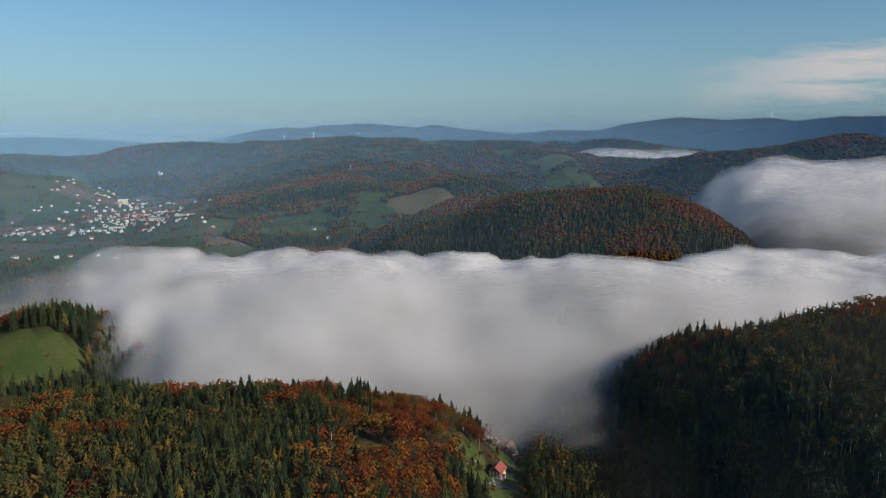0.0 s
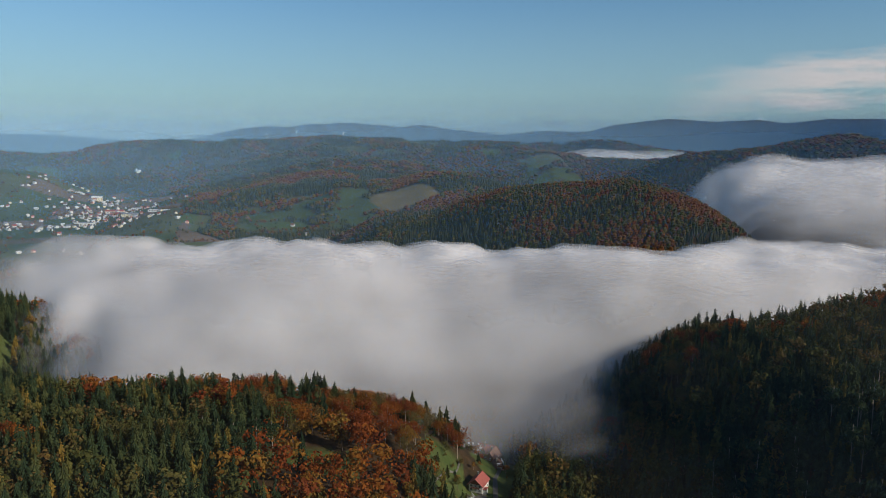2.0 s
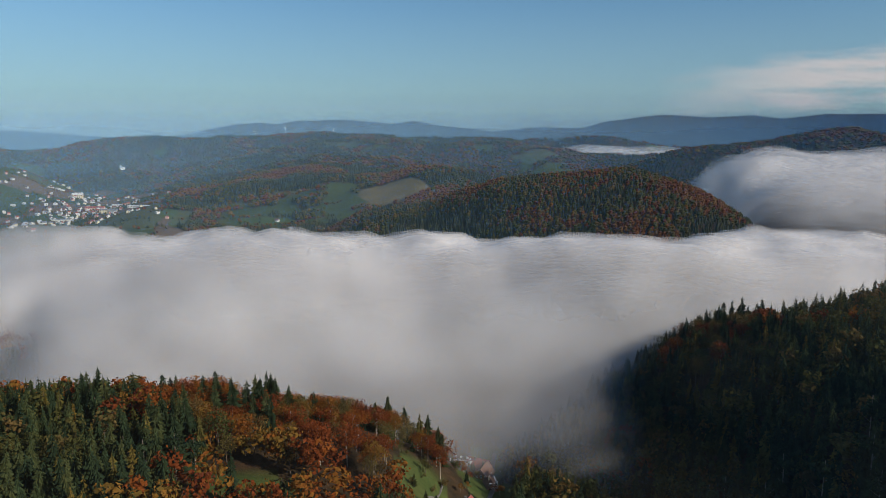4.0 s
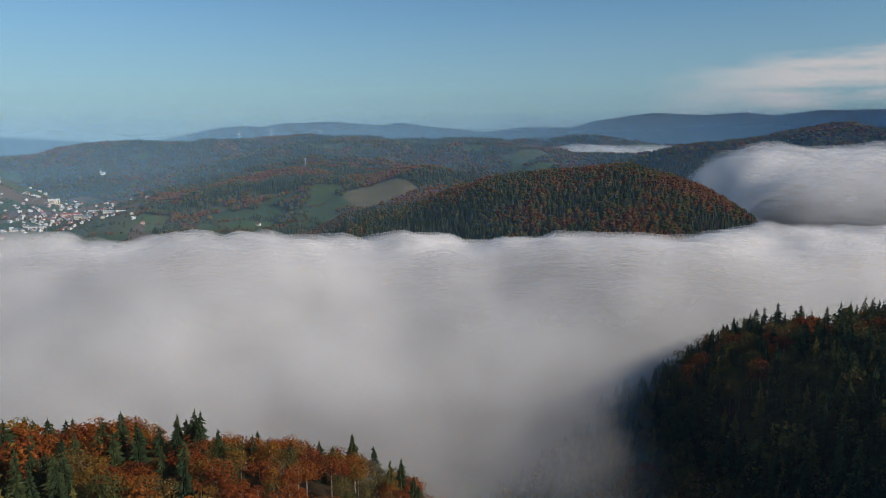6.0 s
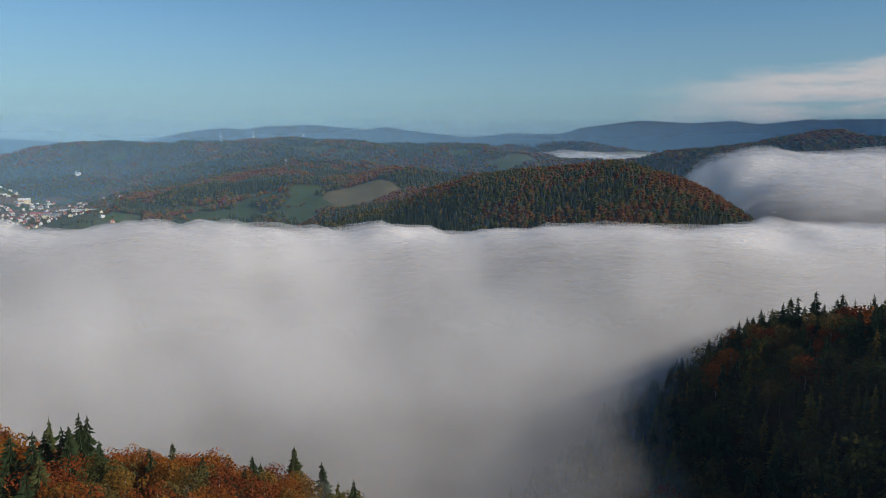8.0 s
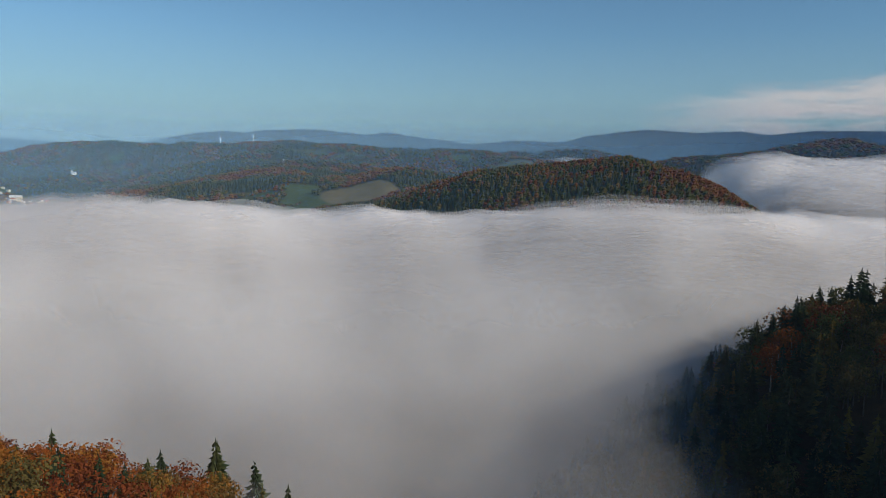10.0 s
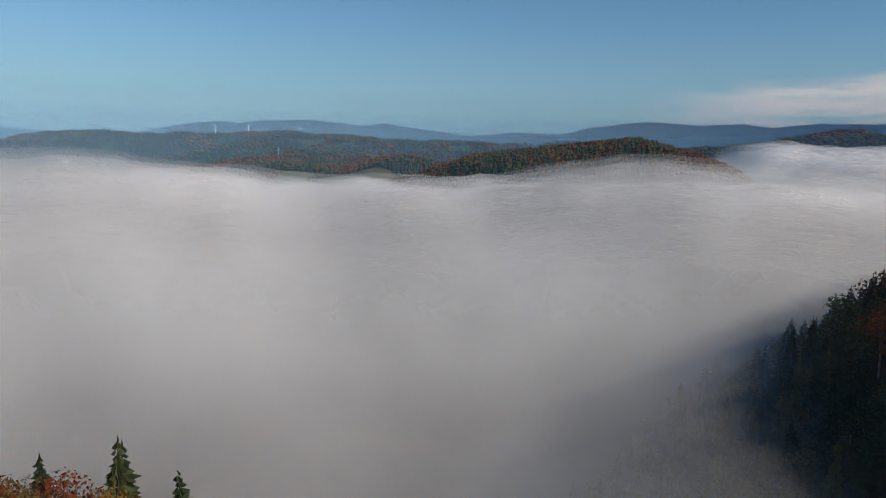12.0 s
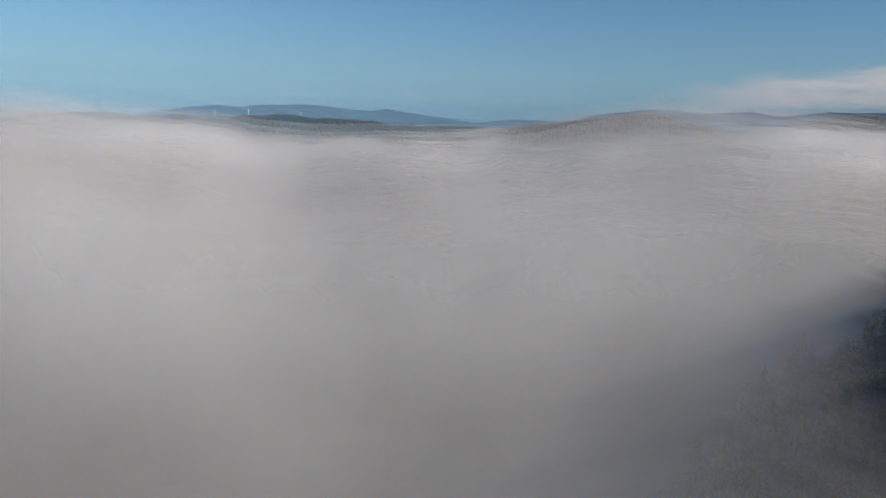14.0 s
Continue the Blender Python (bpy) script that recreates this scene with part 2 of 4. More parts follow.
def foliage(name, stops, glow=0.25):
    """Leaves or needles; the stops give the colours that the trees of one kind may have."""
    m, nt, end = material(name)
    info = nt.nodes.new("ShaderNodeObjectInfo")
    isle = nt.nodes.new("ShaderNodeNewGeometry")
    tint = calc(nt, "FRACT", calc(nt, "ADD", attribute(nt, "tint"), info.outputs["Random"]))
    tint = calc(nt, "ADD", calc(nt, "MULTIPLY", tint, 0.86), calc(nt, "MULTIPLY", isle.outputs["Random Per Island"], 0.14))
    colour = ramp(nt, tint, stops)
    patch = noise_of(nt, 0.35, 3.0)
    colour = blend(nt, 1.0, colour, ramp(nt, patch, ((0.3, (0.55, 0.55, 0.55)), (0.7, (1.35, 1.35, 1.35)))), "MULTIPLY")
    leaf = add(nt, "ShaderNodeBsdfDiffuse", Roughness=0.6)
    back = add(nt, "ShaderNodeBsdfTranslucent")
    nt.links.new(colour, leaf.inputs["Color"])
    nt.links.new(colour, back.inputs["Color"])
    both = add(nt, "ShaderNodeMixShader", Fac=glow)
    nt.links.new(leaf.outputs[0], both.inputs[1])
    nt.links.new(back.outputs[0], both.inputs[2])
    nt.links.new(both.outputs[0], end.inputs["Surface"])
    return m


NEEDLES = foliage("spruce_needles", ((0.0, (0.026, 0.042, 0.022)), (0.45, (0.038, 0.058, 0.026)), (0.8, (0.064, 0.078, 0.030)), (1.0, (0.086, 0.092, 0.033))), 0.28)
LARCH = foliage("larch_needles", ((0.0, (0.10, 0.100, 0.028)), (0.5, (0.15, 0.12, 0.03)), (1.0, (0.24, 0.15, 0.03))))
BEECH = foliage("autumn_leaves", ((0.0, (0.13, 0.036, 0.016)), (0.3, (0.22, 0.055, 0.015)), (0.6, (0.27, 0.086, 0.017)), (0.85, (0.23, 0.115, 0.022)), (1.0, (0.13, 0.095, 0.025))), 0.3)
FARNEEDLES = foliage("distant_spruces", ((0.0, (0.042, 0.055, 0.036)), (0.5, (0.062, 0.074, 0.042)), (0.85, (0.094, 0.094, 0.048)), (1.0, (0.14, 0.12, 0.05))), 0.35)
FARWOOD = foliage("brown_autumn_wood", ((0.0, (0.11, 0.036, 0.018)), (0.35, (0.18, 0.060, 0.022)), (0.7, (0.21, 0.092, 0.026)), (0.9, (0.15, 0.104, 0.034)), (1.0, (0.30, 0.17, 0.035))), 0.3)
GREENLEAF = foliage("olive_leaves", ((0.0, (0.058, 0.072, 0.024)), (0.4, (0.096, 0.094, 0.028)), (0.7, (0.135, 0.106, 0.034)), (0.88, (0.155, 0.094, 0.034)), (1.0, (0.25, 0.155, 0.034))), 0.35)


def simple(name, colour, rough=0.8, scale=2.0, depth=0.25, metal=0.0):
    """A plain coat with soft stains at two sizes."""
    m, nt, end = material(name)
    a, b = noise_of(nt, scale, 5.0), noise_of(nt, scale * 9, 3.0)
    tone = calc(nt, "ADD", calc(nt, "MULTIPLY", a, 0.7), calc(nt, "MULTIPLY", b, 0.3))
    dark = tuple(c * (1 - depth) for c in colour)
    light = tuple(min(1, c * (1 + depth)) for c in colour)
    bsdf = add(nt, "ShaderNodeBsdfPrincipled", Roughness=rough, Metallic=metal)
    nt.links.new(ramp(nt, tone, ((0.3, dark), (0.7, light))), bsdf.inputs["Base Color"])
    nt.links.new(bsdf.outputs[0], end.inputs["Surface"])
    return m


BARK = simple("bark", (0.12, 0.085, 0.06), 0.9, 1.5, 0.4)
PALEBARK = simple("pale_bark", (0.30, 0.24, 0.18), 0.9, 1.5, 0.4)


def ground_material():
    m, nt, end = material("land")
    crop = ramp(nt, attribute(nt, "field"), ((0.0, (0.060, 0.080, 0.030)), (0.3, (0.052, 0.070, 0.026)), (0.5, (0.085, 0.086, 0.040)),
                                             (0.62, (0.062, 0.090, 0.030)), (0.72, (0.12, 0.082, 0.060)), (1.0, (0.16, 0.115, 0.080))))
    grass = ramp(nt, noise_of(nt, 0.03, 6.0), ((0.3, (0.045, 0.075, 0.018)), (0.7, (0.095, 0.105, 0.030))))
    stubble = ramp(nt, noise_of(nt, 0.02, 6.0), ((0.3, (0.115, 0.095, 0.048)), (0.7, (0.17, 0.135, 0.07))))
    floor = ramp(nt, noise_of(nt, 0.12, 6.0), ((0.3, (0.022, 0.020, 0.011)), (0.7, (0.075, 0.042, 0.02))))
    colour = blend(nt, attribute(nt, "crops"), grass, crop)
    colour = blend(nt, attribute(nt, "stubble"), colour, stubble)
    colour = blend(nt, attribute(nt, "wood"), colour, floor)
    colour = blend(nt, 1.0, colour, ramp(nt, noise_of(nt, 0.35, 4.0), ((0.2, (0.75, 0.75, 0.75)), (0.8, (1.2, 1.2, 1.2)))), "MULTIPLY")
    bsdf = add(nt, "ShaderNodeBsdfPrincipled", Roughness=0.95)
    bsdf.inputs["Specular IOR Level"].default_value = 0.1
    nt.links.new(colour, bsdf.inputs["Base Color"])
    bump = add(nt, "ShaderNodeBump", Strength=0.5, Distance=1.0)
    nt.links.new(noise_of(nt, 0.6, 5.0), bump.inputs["Height"])
    nt.links.new(bump.outputs[0], bsdf.inputs["Normal"])
    nt.links.new(bsdf.outputs[0], end.inputs["Surface"])
    return m


def vapour(name, colour, cell, low, high, through=0.5):
    """Thin sheets of water droplets and of tinted stand-in veils; 'thickness' on the mesh says how much a sheet hides.
    """
    m, nt, end = material(name)
    cloud = noise_of(nt, 1 / cell, 5.0, 0.55)
    patch = nt.nodes.new("ShaderNodeMapRange")
    for key, v in (("From Min", 0.3), ("From Max", 0.7), ("To Min", low), ("To Max", high)):
        patch.inputs[key].default_value = v
    nt.links.new(cloud, patch.inputs["Value"])
    fac = calc(nt, "MULTIPLY", attribute(nt, "thickness"), patch.outputs[0], True)
    clear = nt.nodes.new("ShaderNodeBsdfTransparent")
    white = add(nt, "ShaderNodeBsdfDiffuse", Color=(*colour, 1))
    glow = add(nt, "ShaderNodeBsdfTranslucent", Color=(*colour, 1))
    drops = add(nt, "ShaderNodeMixShader", Fac=through)
    nt.links.new(white.outputs[0], drops.inputs[1])
    nt.links.new(glow.outputs[0], drops.inputs[2])
    both = nt.nodes.new("ShaderNodeMixShader")
    nt.links.new(fac, both.inputs["Fac"])
    nt.links.new(clear.outputs[0], both.inputs[1])
    nt.links.new(drops.outputs[0], both.inputs[2])
    nt.links.new(both.outputs[0], end.inputs["Surface"])
    return m


LAND = ground_material()
FOG = vapour("fog", (0.93, 0.905, 0.885), 60, 0.45, 1.25, 0.2)
# pale coat of the added sheets that lift dark tones
LIFT_VEIL = vapour("lift_veil", (0.84, 0.83, 0.81), 150, 0.8, 1.15)
# blue colour stands in for light scattered by the air
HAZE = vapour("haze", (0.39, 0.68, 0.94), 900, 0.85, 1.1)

# ---- ground: one sheet from under the drone to the mountains ----
azimuth = np.radians(np.concatenate([np.arange(-180, -42, 3.0), np.arange(-42, 42, 0.25), np.arange(42, 180.1, 3.0)]))
span = np.concatenate([[0.5], np.geomspace(25, 830, 90), np.linspace(840, 4800, 270)])
gr, ga = np.meshgrid(span, azimuth, indexing="ij")
gx, gy = 17.5 + gr * np.sin(ga), 143.5 + gr * np.cos(ga)
gz = height(gx, gy)
gwood = wooded(gx, gy).astype(float)
gcrops = step(1400, 1750, gr)
gstub = in_stubble(gx, gy).astype(float)
cu, cv = field_cell(gx, gy)
gfield = LATTICE[np.floor(cu).astype(int) % 256, np.floor(cv).astype(int) % 256]
gfield = np.where(in_town(gx, gy), gfield, gfield * 0.7)
ground = new("ground", sheet_mesh("ground", np.stack([gx, gy, gz], -1).reshape(-1, 3), grid_faces(*gx.shape)[:, ::-1], [LAND], True,
             (("wood", gwood.ravel()), ("crops", gcrops.ravel()), ("stubble", gstub.ravel()), ("field", gfield.ravel()))))
tagged(ground, "rolling autumn land with woods, green pastures and ploughed fields", "ground", kind="structure")


# ---- fog: a sea of mist over the valley, in many thin sheets ----
def puffs(x, y, cell):
    """Rounded billows of 0 to 1."""
    return 1.2 - np.sqrt(fbm(x, y, cell, 3) ** 2 + 0.05)


def fog_top(x, y):
    """Upper side of the fog over the near valley."""
    x, y = x / PLAN, y / PLAN
    edge = fbm(x, y, 160, 4)
    tongue = np.exp(-((x - 108) / 42) ** 2) * step(430, 500, y)
    level = 12 + 26 * step(530, 600, y) + 31 * step(580, 730, y) - 2 * step(840, 980, y) + 8 * bell(x, y, -190, 900, 120, 90) + 9 * bell(x, y, 190, 900, 150, 80)
    level = level + 20 * bell(x, y, -150, 770, 95, 80) + 22 * bell(x, y, 205, 775, 95, 75)
    level = level + (13 * puffs(x + 70, y, 150) - 6) * step(560, 760, y) + (16 * puffs(x, y + 900, 70) - 9) * step(760, 900, y)
    level = level + 2.5 * fbm(x, y + 900, 45, 3) + 20 * tongue * step(600, 540, y) + 24 * bell(x, y, 0, 535, 60, 38)
    west = -280 - 330 * step(700, 900, y)
    inside = step(west - 170, west + 130, x + 90 * edge) * step(1210, 1030, y + 95 * fbm(x - 300, y, 140, 3)) * step(500, 560, y + 20 * edge + 80 * tongue)
    inside = inside * step(1750, 1350, x)
    return (level - 150 * (1 - inside) ** 1.5) * PLAN


def fog_far(x, y):
    """Upper side of the bank behind the middle hill."""
    x, y = x / PLAN, y / PLAN
    level = 84 * step(1250, 1650, y) + 58 * step(1600, 2500, y) + 34 * puffs(x + 30, y, 330) + 14 * puffs(x, y, 120) - 16
    west = 520 + 0.34 * (y - 1500) + 90 * fbm(x, y, 220, 3)
    inside = step(west - 120, west + 260, x) * step(2950, 2500, y) * step(1250, 1450, y + 60 * fbm(x, y + 500, 150, 3))
    return (level - 240 * (1 - inside) ** 1.3) * PLAN


def fog_strip(x, y):
    """Thin mist in the farthest valley."""
    x, y = x / PLAN, y / PLAN
    inside = bell(x, y, 1180, 4330, 480, 110, -15, 4)
    return (156 + 9 * fbm(x, y, 160, 3) - 130 * (1 - inside)) * PLAN


def even(x, y):
    return np.ones_like(x)


def front(x, y):
    """The fog thins out towards the side valley."""
    return 0.13 * step(-560, -330, x + 90 * fbm(x, y + 300, 90, 4)) + 0.87 * step(480, 820, y + 50 * fbm(x, y, 120, 3)) ** 1.3 * (1 - 0.6 * bell(x, y, 130, 580, 110, 130)) * (1 - 0.4 * bell(x, y, -30, 565, 110, 70)) * (0.1 + 0.9 * step(-480, -200, x + 130 * fbm(x, y + 300, 90, 4))) + 0.6 * step(760, 860, y) * step(-520, -220, x + 130 * fbm(x, y + 300, 90, 4))


def rear(x, y):
    """Thin at the foot of the far bank."""
    return 0.07 + 0.93 * step(1300, 1850, y + 110 * fbm(x, y, 200, 4)) * step(450, 760, x - 0.30 * (y - 1500) + 130 * fbm(x + 90, y, 170, 4))


def fog_sheets(top, thick, x0, x1, y0, y1, cell, layers, gap, dens):
    xs, ys = np.arange(x0, x1 + 1, cell), np.arange(y0, y1 + 1, cell)
    fx, fy = np.meshgrid(xs, ys, indexing="ij")
    base, gz0 = top(fx, fy), height(fx, fy)
    faces = grid_faces(*fx.shape)
    vv, ff, dd, count = [], [], [], 0
    for k in range(layers):
        wob = 0.9 * gap * fbm(fx + 61 * k, fy - 37 * k, 85, 2) + 0.8 * (gap - 1.5) * fbm(fx - 83 * k, fy + 51 * k, 130, 3)
        z = base - gap * k * (1 + 0.03 * k) + wob
        keep = (z > gz0 - 2).ravel()[faces].any(1)
        used = np.unique(faces[keep])
        index = np.full(fx.size, -1)
        index[used] = np.arange(len(used)) + count
        vv.append(np.stack([fx, fy, z], -1).reshape(-1, 3)[used])
        ff.append(index[faces[keep]])
        body = thick(fx.ravel()[used], fy.ravel()[used])
        body = body * step(0, 9, (z - gz0).ravel()[used])
        dd.append(body * dens * (0.5 + 0.5 * min(1, k / 3)))
        count += len(used)
    return np.concatenate(vv), np.concatenate(ff)[:, ::-1], np.concatenate(dd)


def fog_bank(name, label, *args):
    v, f, d = fog_sheets(*args)
    ob = new(name, sheet_mesh(name, v, f, [FOG], True, (("thickness", d),)))
    return tagged(ob, label, "fog", kind="stuff")


fog_bank("fog_bank", "thick pale grey fog filling the valley between wooded hills", fog_top, front, -740, 1380, 400, 1130, 12, 18, 2.0, 0.22)
fog_bank("fog_bank", "billowing white fog behind the wooded middle hill", fog_far, rear, 386, 2400, 1085, 2720, 24, 9, 6.5, 0.3)
fog_bank("fog_bank", "thin strip of white mist in a distant valley", fog_strip, even, 560, 1640, 3650, 4280, 20, 7, 8.0, 0.4)



def wisp_west(x, y):
    return height(x, y) + 20 + 14 * fbm(x, y, 60, 3)


def shreds_west(x, y):
    return np.clip(1.6 * fbm(x + 500, y, 95, 4) + 0.9 * step(-430, -230, x) - 0.15, 0, 1) * step(-520, -440, x) * step(-90, -200, x) * step(545, 600, y)


fog_bank("mist_wisps", "thin shreds of mist round the western meadow hill", wisp_west, shreds_west, -520, -90, 545, 800, 10, 7, 3.5, 0.13)

# pale veil added over the near woods to lighten their shade, strongest in the east
mx, my = np.meshgrid(np.arange(-560, 640, 20.0), np.arange(200, 800, 20.0), indexing="ij")
vv, ff, dd = [], [], []
for k, lift in enumerate((31, 37)):
    top = sum(height(mx + a, my + b) for a, b in ((-25, 0), (25, 0), (0, -25), (0, 25), (0, 0))) / 5 + lift
    ff.append(grid_faces(*mx.shape) + k * mx.size)
    vv.append(np.stack([mx, my, top], -1).reshape(-1, 3))
    dd.append((0.005 * step(200, 280, my) * step(800, 640, my) * step(-560, -440, mx) * step(640, 520, mx) * (1 + 3.5 * step(60, 140, mx))).ravel())
mist = new("lift_veil", sheet_mesh("lift_veil", np.concatenate(vv), np.concatenate(ff)[:, ::-1], [LIFT_VEIL], True, (("thickness", np.concatenate(dd)),)))
tagged(mist, "thin pale veil added over the near woods to lift their shade", "mist", kind="stuff")

# ---- aerial haze, put into the blue tint of added standing sheets ----
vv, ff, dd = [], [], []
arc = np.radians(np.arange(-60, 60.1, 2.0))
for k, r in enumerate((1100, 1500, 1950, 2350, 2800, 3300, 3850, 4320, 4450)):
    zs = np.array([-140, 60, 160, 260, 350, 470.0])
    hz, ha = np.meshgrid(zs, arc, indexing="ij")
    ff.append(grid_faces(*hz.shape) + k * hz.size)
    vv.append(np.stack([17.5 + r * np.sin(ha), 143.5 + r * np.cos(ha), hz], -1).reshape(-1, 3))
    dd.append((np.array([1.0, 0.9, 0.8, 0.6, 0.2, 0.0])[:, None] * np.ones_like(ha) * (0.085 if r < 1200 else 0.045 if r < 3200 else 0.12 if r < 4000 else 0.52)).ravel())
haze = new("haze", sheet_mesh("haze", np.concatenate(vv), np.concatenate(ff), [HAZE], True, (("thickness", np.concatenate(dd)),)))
tagged(haze, "blue-tinted sheets standing in for haze over the distant hills", "haze", kind="stuff")


# ---- trees ----
def spruce_shape(seed, tiers, boughs, width=0.20, start=0.1):
    """A conifer one metre high: tiers of drooping boughs, each folded along its rib."""
    r = np.random.default_rng(seed)
    v, f = [], []
    for k in range(tiers):
        u = k / tiers
        z = start + (0.97 - start) * u ** 0.92
        reach = width * (1 - u) ** 0.68 * r.uniform(0.85, 1.15) + 0.010
        for b in range(boughs if u < 0.7 else max(4, boughs - 3)):
            a = 2 * math.pi * (b + r.uniform(-0.3, 0.3)) / boughs + k * 1.3
            l = reach * r.uniform(0.7, 1.2)
            half = math.pi / boughs * 0.95
            drop = (0.10 - 0.05 * u) * r.uniform(0.6, 1.3)
            i = len(v)
            v += [(0, 0, z + 0.055 * (1 - u) + 0.02), (l * 0.72 * math.cos(a - half), l * 0.72 * math.sin(a - half), z - drop * 0.75),
                  (l * math.cos(a), l * math.sin(a), z - drop * 0.55), (l * 0.72 * math.cos(a + half), l * 0.72 * math.sin(a + half), z - drop * 0.75)]
            f += [(i, i + 1, i + 2), (i, i + 2, i + 3)]
    i = len(v)
    v += [(0.012, 0, 0.94), (-0.008, 0.01, 0.94), (-0.008, -0.01, 0.94), (0, 0, 1.0)]
    f += [(i, i + 1, i + 3), (i + 1, i + 2, i + 3), (i + 2, i, i + 3)]
    return np.array(v), np.array(f)


def leaf_shape(seed, clumps, size, bottom=0.3, wide=0.30, lobes=7):
    """The crown of a broad tree one metre high: leaf clumps on several lobes."""
    r = np.random.default_rng(seed)
    centre = np.stack([r.normal(0, wide * 0.42, lobes), r.normal(0, wide * 0.42, lobes), r.uniform(bottom + 0.1, 0.82, lobes)], 1)
    centre[0] = (0, 0, 0.78)
    radius = r.uniform(0.13, 0.22, lobes) * wide / 0.3
    v, f = [], []
    for c in range(clumps):
        k = c % lobes
        d = r.normal(0, 1, 3)
        d[2] = abs(d[2]) * 1.1 - 0.35
        d /= np.linalg.norm(d)
        p = centre[k] + d * radius[k] * r.uniform(0.72, 1.02) * np.array([1, 1, 0.95])
        n = d + r.normal(0, 0.45, 3)
        n /= np.linalg.norm(n)
        s = np.cross(n, r.normal(0, 1, 3))
        s /= np.linalg.norm(s)
        w = np.cross(n, s)
        h = size * r.uniform(0.6, 1.25)
        i = len(v)
        v += [p - s * h, p - w * h * 0.8 - n * h * 0.25, p + s * h * 1.1, p + w * h * 0.8 - n * h * 0.3]
        f += [(i, i + 1, i + 2), (i, i + 2, i + 3)]
    return np.array(v), np.array(f)


def trunk_shape(top, base=0.014, sides=5, lean=0.0):
    a = np.arange(sides) * 2 * math.pi / sides
    rows = [(0.0, base * 1.3), (0.06, base), (top * 0.6, base * 0.7), (top, base * 0.3)]
    v = np.concatenate([np.stack([np.cos(a) * w + lean * z, np.sin(a) * w, np.full(sides, z - (0.06 if z == 0 else 0))], 1) for z, w in rows])
    f = []
    for k in range(len(rows) - 1):
        for s in range(sides):
            p, q = k * sides + s, k * sides + (s + 1) % sides
            f += [(p, q, q + sides), (p, q + sides, p + sides)]
    return v, np.array(f)


def scatter(name, shapes, mat, x, y, z, tall, wide, label, seed=0):
    """One object of many trees; shapes are templates one metre high."""
    r = np.random.default_rng(seed)
    which, turn, tint = r.integers(0, len(shapes), len(x)), r.uniform(0, 6.283, len(x)), r.random(len(x))
    vv, ff, tt, count = [], [], [], 0
    for k, (tv, tf) in enumerate(shapes):
        m = which == k
        n = int(m.sum())
        if not n:
            continue
        c, s = np.cos(turn[m])[:, None], np.sin(turn[m])[:, None]
        w, t = wide[m][:, None], tall[m][:, None]
        px = x[m][:, None] + (tv[None, :, 0] * c - tv[None, :, 1] * s) * w
        py = y[m][:, None] + (tv[None, :, 0] * s + tv[None, :, 1] * c) * w
        pz = z[m][:, None] + tv[None, :, 2] * t
        vv.append(np.stack([px, py, pz], -1).reshape(-1, 3))
        ff.append((tf[None] + (np.arange(n) * len(tv))[:, None, None] + count).reshape(-1, 3))
        tt.append(np.repeat(tint[m], len(tf)))
        count += n * len(tv)
    ob = new(name, sheet_mesh(name, np.concatenate(vv), np.concatenate(ff), [mat], False, (("tint", np.concatenate(tt)),)))
    return tagged(ob, label, "forest", kind="stuff")


def jittered(x0, x1, y0, y1, gap, seed):
    r = np.random.default_rng(seed)
    px, py = np.meshgrid(np.arange(x0, x1, gap), np.arange(y0, y1, gap), indexing="ij")
    px = px.ravel() + r.uniform(-0.45, 0.45, px.size) * gap
    py = py.ravel() + r.uniform(-0.45, 0.45, py.size) * gap
    return px, py


def kind_of(x, y, seed):
    """0 spruce, 1 beech, 2 larch, 3 green broadleaf."""
    x, y = x / PLAN, y / PLAN
    r = np.random.default_rng(seed)
    n, u = fbm(x - 700, y + 200, 80, 3), r.random(len(x))
    autumn = 0.8 * n + 0.5 * (u - 0.5)
    # beeches along the crest and at the eastern end of the spur, and high on the eastern slope
    autumn = autumn + 0.30 * bell(x, y, -150, 480, 150, 34) + 0.9 * bell(x, y, -38, 405, 42, 62) - 0.45 * bell(x, y, -30, 505, 60, 22) + 0.15 * bell(x, y, 0, 480, 40, 60)
    autumn = autumn + 0.5 * bell(x, y, 300, 600, 160, 50) - 0.9 * bell(x, y, -132, 395, 50, 50) - 0.25 * bell(x, y, 220, 460, 120, 90)
    k = np.where(autumn > 0.27, 1, 0)
    v = np.random.default_rng(seed + 1).random(len(x))
    k = np.where((v < 0.12) & (k == 0), 2, k)
    olive = 0.10 + 0.45 * bell(x, y, -300, 420, 100, 90) + 0.12 * bell(x, y, -160, 330, 120, 40) + 0.3 * bell(x, y, 110, 480, 30, 80) + 0.34 * bell(x, y, 215, 590, 140, 90)
    return np.where(v > 1 - olive, 3, k)


# near woods, 200 to 800 m from the drone's start
tx, ty = np.concatenate([jittered(-480, 28, 230, 515, 5.2, 1), jittered(55, 590, 258, 660, 5.5, 2), jittered(-590, -276, 590, 830, 6.6, 3)], 1)
clear = height(tx, ty) + 58 > np.where(ty > 520, fog_top(tx, ty), -999)
ok = wooded(tx, ty) & clear & (np.abs(tx - 17) < 60 + 0.62 * ty)
tx, ty = tx[ok], ty[ok]
kinds = kind_of(tx, ty, 11)
r = np.random.default_rng(5)
keep = (kinds == 0) | (kinds == 2) | (r.random(len(tx)) < 0.5)
tx, ty, kinds = tx[keep], ty[keep], kinds[keep]
tz = height(tx, ty) - 0.4
tall = np.where(kinds == 0, r.uniform(14, 24, len(tx)), np.where(kinds == 2, r.uniform(15, 22, len(tx)), r.uniform(13, 21, len(tx))))
